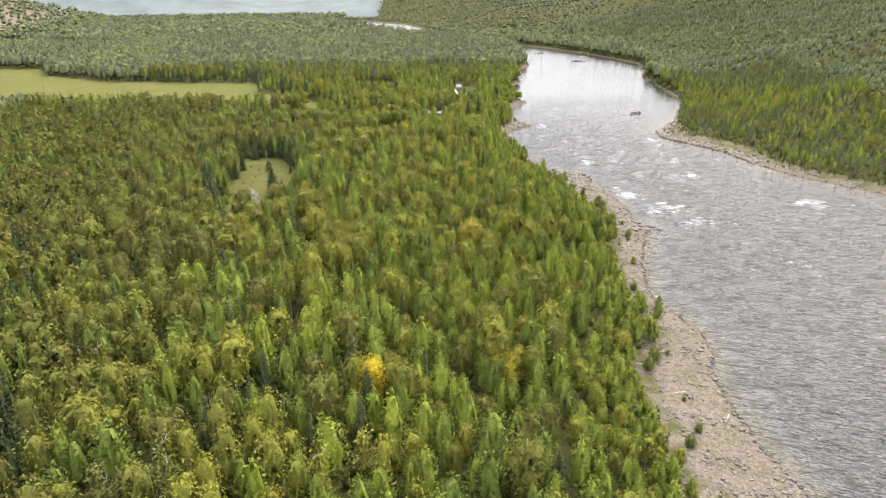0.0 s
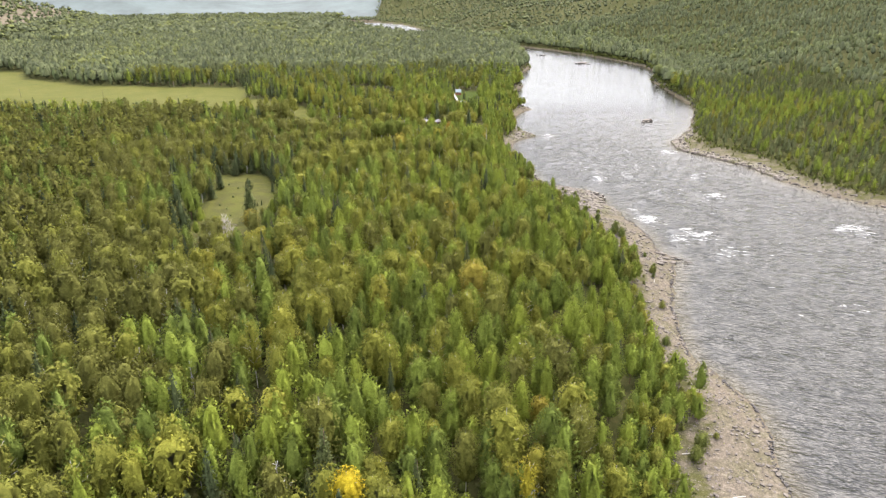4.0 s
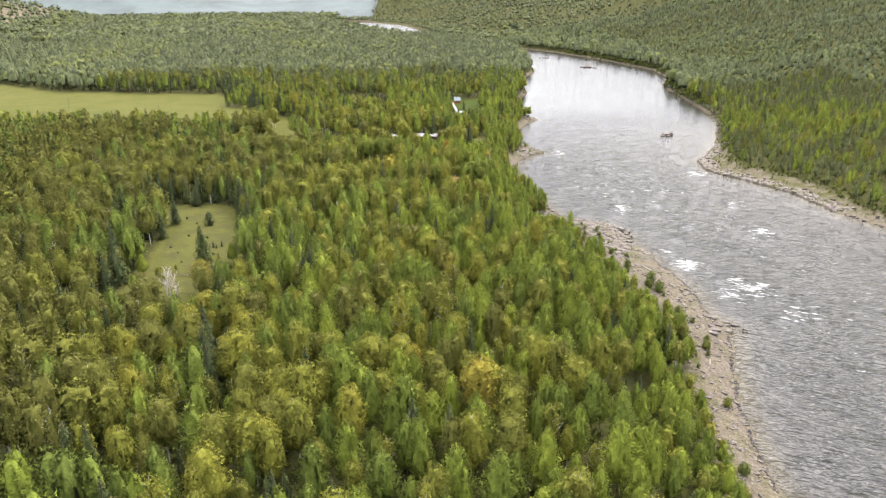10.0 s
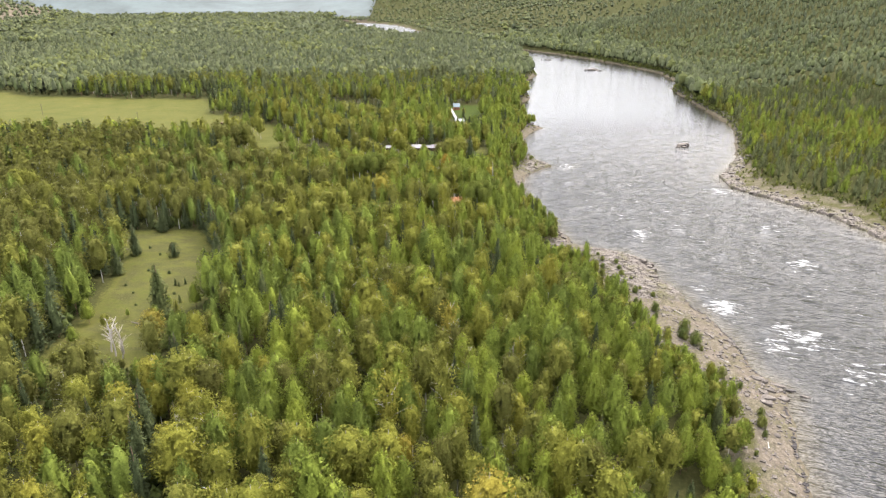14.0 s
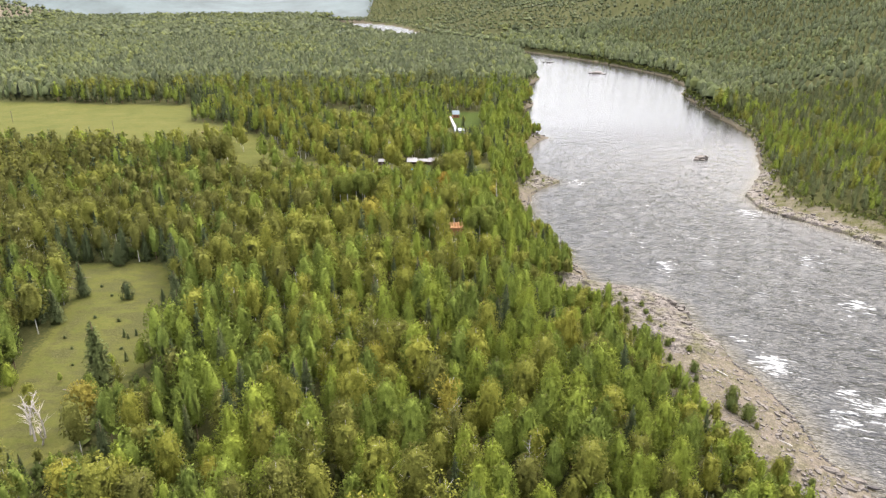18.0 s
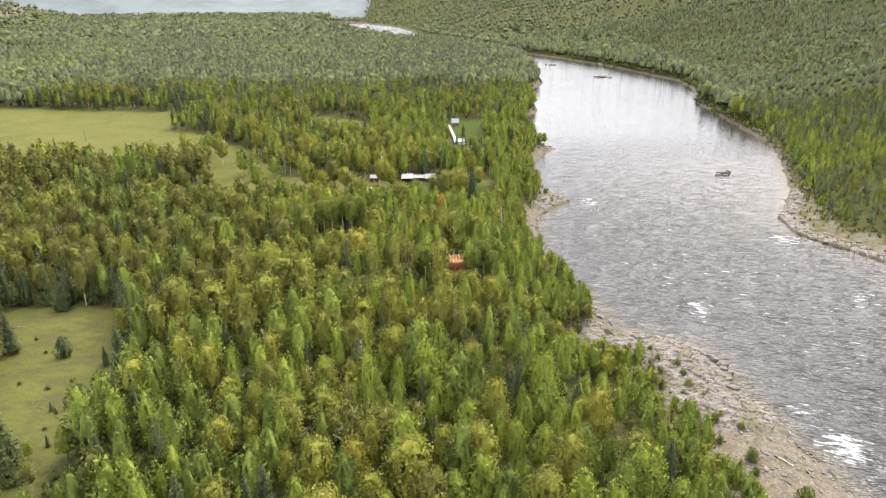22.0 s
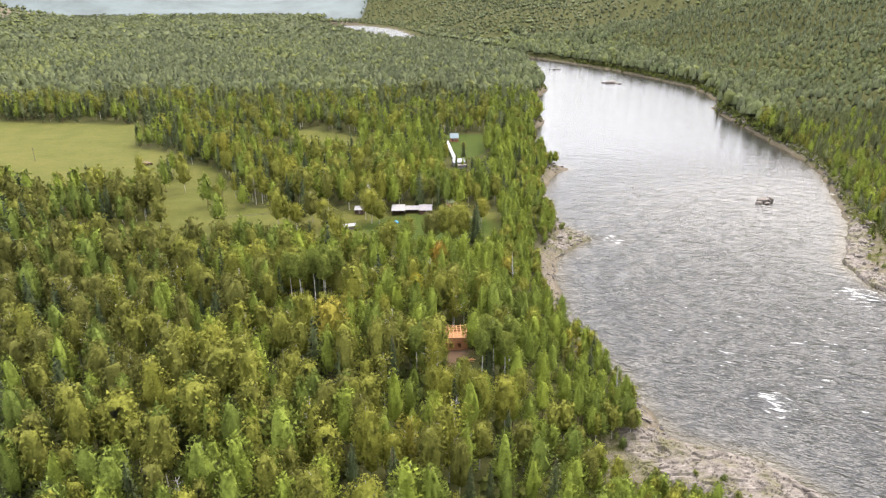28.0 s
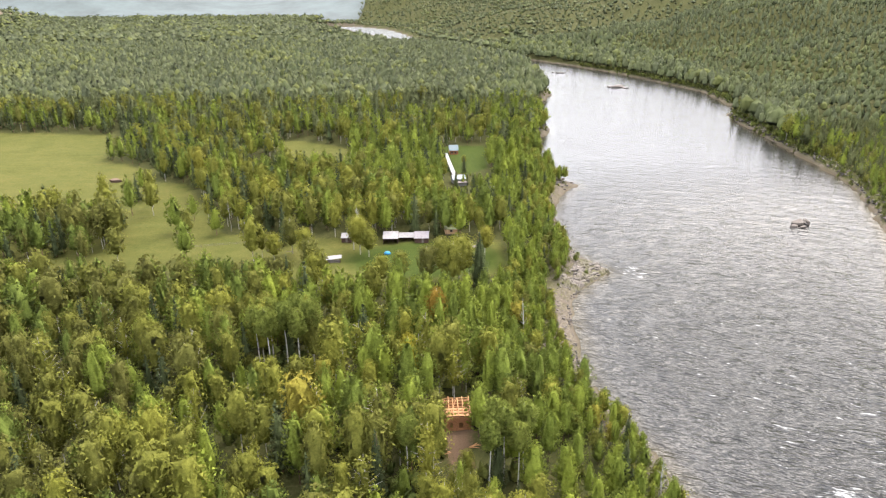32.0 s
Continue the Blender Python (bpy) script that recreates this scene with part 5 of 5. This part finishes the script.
for x, y, h in ((76, 316, 4.5), (76.5, 308, 4.8), (74, 312, 3.6), (71, 329, 3.5), (68, 359, 3.0), (64, 372, 2.5), (74, 341, 2.2), (42, 494, 3.5), (41, 481, 3.2), (39, 467, 3.0), (40, 488, 3.0), (43, 502, 2.4),
                (56, 161, 4.2), (59, 166, 4.6), (61, 147, 1.6), (64, 170, 1.8), (60, 134, 2.6), (56, 128, 3.4), (61, 186, 2.4), (80, 285, 2.0), (78, 268, 3.2), (73, 240, 3.0), (66, 214, 3.4), (58, 534, 3.0), (60, 525, 2.4)):
    lone("bush", int(h * 10) % 6, x, y, h, 1.1, "willow_shrub", "yellow-green willow shrub on the stony bank", group="willow shrubs of the bank")
R = np.random.RandomState(36)
for x, y in zip(*scatter(40, 90, 255, 398, 5.5)):
    d, w = float(shore_distance(np.array([x]), np.array([y]))[0][0]), np.interp(y, *np.array(LEFT_BARE).T)
    if w * 0.5 < d < w and R.rand() < 0.5:
        h = R.uniform(1.2, 3.4)
        lone("bush", int(h * 10) % 6, x, y, h, R.uniform(0.8, 1.2), "willow_shrub", "yellow-green willow shrub on the stony bank", group="willow shrubs of the bank")
# young trees leaning out over the near shore
R = np.random.RandomState(35)
for kind, gap in (("larch", 5.0), ("birch", 6.5)):
    x, y = scatter(15, 140, 80, 900, gap)
    dl, dr = shore_distance(x, y)
    wl2 = np.interp(y, *np.array(LEFT_BARE).T)
    ok = (dl > wl2 - 0.5) & (dl < wl2 + 13) & (inside(CABIN_PLOT, x, y) < 0)
    s = spots_for(kind, x[ok], y[ok], 0.75)
    s[:, 4] *= 1.15
    woodland("young_" + kind + "_edge", kind, "yard", s, "young " + kind + " trees crowding the forest edge above the shore")
# shrubs along the far bank and at the forest's foot
R = np.random.RandomState(31)
x, y = scatter(120, 330, 300, 1250, 4.0)
dl, dr = shore_distance(x, y)
wr2 = np.interp(y, *np.array(RIGHT_BARE).T)
ok = (dr > wr2 - 1.0) & (dr < wr2 + 9) & (R.rand(*x.shape) < 0.85) & in_sight(x, y)
woodland("bank_shrubs", "bush", "outer", np.concatenate([spots_for("bush", x[ok], y[ok], 1.4)]), "grey-green willow shrubs along the far bank")
x, y = scatter(20, 140, 80, 1100, 4.0)
dl, dr = shore_distance(x, y)
wl2 = np.interp(y, *np.array(LEFT_BARE).T)
ok = (dl > wl2 - 3) & (dl < wl2 + 4) & (R.rand(*x.shape) < 0.5)
woodland("bank_shrubs", "bush", "outer", spots_for("bush", x[ok], y[ok], 0.9), "willow shrubs at the forest edge above the shore")

x, y = scatter(25, 100, 90, 560, 2.6)
dl, dr = shore_distance(x, y)
wl2 = np.interp(y, *np.array(LEFT_BARE).T)
ok = (dl > wl2 * 0.35) & (dl < wl2 + 5) & (R.rand(*x.shape) < 0.16 + 0.3 * (wave_sum(x, y, 61, 30) > 0.2))
woodland("grass_tufts", "bush", "far", spots_for("bush", x[ok], y[ok], 0.26), "low tufts of grass and herbs on the upper shore")
x, y = scatter(150, 260, 330, 620, 3.2)
dl, dr = shore_distance(x, y)
wr2 = np.interp(y, *np.array(RIGHT_BARE).T)
ok = (dr > wr2 * 0.4) & (dr < wr2 + 4) & (R.rand(*x.shape) < 0.4)
woodland("grass_tufts", "bush", "far", spots_for("bush", x[ok], y[ok], 0.3), "yellow-green grass and herbs on the far shore")

x, y = scatter(150, 230, 360, 560, 4.2)
dl, dr = shore_distance(x, y)
wr2 = np.interp(y, *np.array(RIGHT_BARE).T)
ok = (dr > wr2 * 0.55) & (dr < wr2 + 7) & (R.rand(*x.shape) < 0.55)
woodland("bank_shrubs", "bush", "bank", spots_for("bush", x[ok], y[ok], 0.8), "yellow-green and grey willow shrubs behind the far rocks")

# ---- bedrock, boulders and stones ----
R = np.random.RandomState(77)


def slab(x, y, long, wide, thick, turn, mat=PALE_ROCK, name="rock_slab", label="pale cracked bedrock slab on the shore", group="bedrock slabs", sink=0.25, z=None):
    t = new(name, mesh_of(name, *turned(stone(R, long / 2, wide / 2, thick), 0, 0, 0, 0, R.uniform(-0.12, 0.12)), [mat]))
    t.matrix_basis = Matrix.LocRotScale((x, y, (z_at(x, y) if z is None else z) + thick * (0.5 - sink)), Euler((0, R.uniform(-0.06, 0.06), radians(turn))), None)
    return tagged(t, label, "rock", group)


def slabs(n, x0, x1, y0, y1, lo, hi, turn, thick=0.6, keep_in=(0.5, 24), side=0):
    done = 0
    for _ in range(n * 12):
        x, y = R.uniform(x0, x1), R.uniform(y0, y1)
        d = float(shore_distance(np.array([x]), np.array([y]))[side][0])
        if keep_in[0] < d < keep_in[1]:
            a = R.uniform(lo, hi)
            slab(x, y, a, a * R.uniform(0.35, 0.6), thick * R.uniform(0.6, 1.4), turn + R.uniform(-14, 14))
            done += 1
            if done == n:
                break




def bedrock(name, x0, x1, y0, y1, step, d0, d1, side, cell, turn, lift, label, seed):
    """Bare rock in cracked, stepped layers: each block of the rock lies at its own height and tilt, with a crack round it."""
    r = np.random.RandomState(seed)
    gx, gy, q = grid(np.arange(x0, x1, step), np.arange(y0, y1, step))
    d = shore_distance(gx, gy)[side]
    bend = wave_sum(gx, gy, seed, 9, 3) * 0.7
    ca, sa = math.cos(radians(turn)), math.sin(radians(turn))
    px, py = (gx * ca + gy * sa) / cell[0] + bend * 0.35, (gy * ca - gx * sa) / cell[1] + bend
    ix, iy = np.floor(px), np.floor(py)
    best, second, own = np.full(gx.shape, 9.0), np.full(gx.shape, 9.0), np.zeros(gx.shape)
    tilt_x, tilt_y = np.zeros(gx.shape), np.zeros(gx.shape)
    cells = r.rand(5, 64, 64)
    for ox in (-1, 0, 1):
        for oy in (-1, 0, 1):
            i, j = (ix + ox).astype(int) % 64, (iy + oy).astype(int) % 64
            ax, ay = px - ix - ox - cells[0, i, j], py - iy - oy - cells[1, i, j]
            dist = np.hypot(ax, ay)
            nearer = dist < best
            second = np.where(nearer, best, np.minimum(second, dist))
            best = np.where(nearer, dist, best)
            own = np.where(nearer, cells[2, i, j], own)
            tilt_x, tilt_y = np.where(nearer, (cells[3, i, j] - 0.5) * ax, tilt_x), np.where(nearer, (cells[4, i, j] - 0.3) * ay, tilt_y)
    crack = smooth(0.0, 0.16, second - best)
    body = smooth(d0, d0 + 0.8, d) * (1 - smooth(d1 - 5, d1, d + 3 * wave_sum(gx, gy, seed + 1, 14)))
    ends = smooth(y0, y0 + 5, gy) * (1 - smooth(y1 - 5, y1, gy)) * smooth(x0, x0 + 4, gx) * (1 - smooth(x1 - 4, x1, gx))
    rise = lift * (0.15 + 0.75 * own + 0.5 * tilt_x + 0.8 * tilt_y) * (0.45 + 0.55 * crack) + 0.12 * wave_sum(gx, gy, seed + 2, 2.4) - 0.25 * (1 - crack)
    z = height(gx, gy) + body * ends * (lift * 0.35 + rise) - 0.5 * (1 - body * ends)
    keep = (body * ends > 0.02)[q].all(1)
    o = new(name, mesh_of(name, np.stack([gx, gy, z], 1), q[keep], [BEDROCK]))
    return tagged(o, label, "rock", kind="structure")


bedrock("bedrock_shore", 44, 94, 338, 398, 0.33, -0.6, 21, 0, (5.5, 1.5), -12, 0.85, "cracked layered pale bedrock sloping into the river", 3)
bedrock("bedrock_shore", 150, 210, 396, 548, 0.5, -0.8, 9, 1, (3.6, 2.2), 60, 1.1, "broken grey bedrock blocks along the far shore", 4)
bedrock("bedrock_shore", 46, 78, 510, 548, 0.4, -0.8, 10, 0, (3.2, 1.6), 25, 0.8, "low spit of broken grey bedrock", 6)
slabs(9, 156, 200, 400, 530, 3, 5, -10, 1.3, (-0.2, 5), 1)
slabs(40, 50, 86, 343, 396, 0.8, 2.4, -12, 0.5, (0.3, 22))
slabs(12, 74, 86, 358, 385, 2.5, 5, -30, 1.2, (-0.4, 2))
slabs(10, 80, 93, 278, 292, 2, 4.5, -20, 0.6, (0.0, 5))
slabs(26, 55, 71, 518, 540, 2, 5, 25, 0.7, (0.0, 8))
slabs(14, 46, 58, 396, 420, 1.5, 3.5, -35, 0.5, (0.0, 5))
slabs(26, 156, 200, 380, 470, 1.5, 4, -40, 1.0, (-0.2, 9), 1)
slabs(30, 155, 200, 445, 545, 1.5, 4, 30, 1.0, (-0.2, 8), 1)
slabs(26, 180, 240, 545, 720, 1.5, 4.5, 65, 0.6, (-0.5, 2.5), 1)
slabs(16, 225, 262, 700, 880, 2, 5, 80, 0.6, (-0.5, 2.5), 1)
slabs(10, 68, 84, 636, 656, 2, 5, 15, 0.6, (0, 8))
slabs(8, 80, 96, 790, 812, 3, 6, 15, 0.7, (0, 8))
slabs(8, 244, 262, 840, 880, 3, 8, 30, 0.8, (0, 8), 1)
slabs(40, 74, 95, 200, 345, 0.9, 2.6, -60, 0.4, (0.5, 14))
for x, y, a, w, h, tr in ((165.0, 580, 7.5, 5, 2.4, 20), (169.5, 581, 4.6, 3.6, 2.6, 60), (162, 577, 4, 2.6, 1.5, 10), (166, 576.5, 5, 2, 1.1, 30), (167.5, 578.5, 3.2, 2.4, 1.9, 80), (204, 1036, 18, 9, 2.8, 5), (211, 1030, 9, 4, 1.2, -10), (197, 1040, 8, 5, 1.4, 20),
                          (168, 1177, 12, 6, 1.4, 0), (160, 1182, 6, 4, 1.0, 0), (96.5, 283, 3.4, 1.1, 0.5, -15), (94, 286, 3.0, 1.3, 0.6, -25)):
    slab(x, y, a, w, h, tr, PALE_ROCK if a > 3.3 else WET_ROCK, "river_rock", "bare rock standing out of the river water", "rocks in the river", z=-0.1)


def stones(name, spots, lo, hi, mat, label):
    """Stones too many to count, joined."""
    bits = []
    for x, y, z in spots:
        a = R.uniform(lo, hi) * R.uniform(0.6, 1.2)
        bits.append(turned(stone(R, a, a * R.uniform(0.55, 0.9), a * R.uniform(0.35, 0.6), False), x, y, z + a * 0.15, R.uniform(0, 6.28), R.uniform(-0.3, 0.3)))
    return tagged(part(name, bits, mat), label, "stones", kind="stuff")


def along(line, n, y0, y1, d0, d1, side):
    """Spots on one shore, between two distances from the water."""
    out = []
    k = np.flatnonzero((line[:, 1] > y0) & (line[:, 1] < y1))
    while len(out) < n:
        i = R.choice(k)
        a, b = line[i], line[min(i + 1, len(line) - 1)]
        q = a + (b - a) * R.rand() 
        nrm = unit(np.array([-(b - a)[1], (b - a)[0]])) * (1 if side == 0 else -1)
        out.append(q + nrm * R.uniform(d0, d1))
    out = np.array(out)
    return np.column_stack([out, height(out[:, 0], out[:, 1])])


stones("wet_stones", along(LEFT, 1500, 95, 560, -0.2, 0.9, 0), 0.18, 0.5, WET_ROCK, "dark wet stones in a line along the waterline")
stones("wet_stones", along(RIGHT, 700, 330, 1100, -0.2, 1.0, 1), 0.3, 0.9, WET_ROCK, "dark wet stones along the far waterline")
spread_out = along(LEFT, 6500, 95, 560, 0.5, 26, 0)
bare_w = np.interp(spread_out[:, 1], *np.array(LEFT_BARE).T)
dist_l = shore_distance(spread_out[:, 0], spread_out[:, 1])[0]
stones("beach_stones", spread_out[(dist_l > 0.4) & (dist_l < bare_w)], 0.12, 0.42, PEBBLE, "pale stones strewn over the gravel shore")
more = along(LEFT, 1500, 95, 560, 0.3, 18, 0)
dist_l = shore_distance(more[:, 0], more[:, 1])[0]
stones("beach_boulders", more[(dist_l > 0.2) & (dist_l < np.interp(more[:, 1], *np.array(LEFT_BARE).T) * 0.8)], 0.3, 0.75, PALE_ROCK, "grey angular boulders lying on the gravel shore")
stones("beach_stones", along(RIGHT, 900, 340, 900, 0.5, 8, 1), 0.3, 0.9, PEBBLE, "pale stones strewn along the far shore")
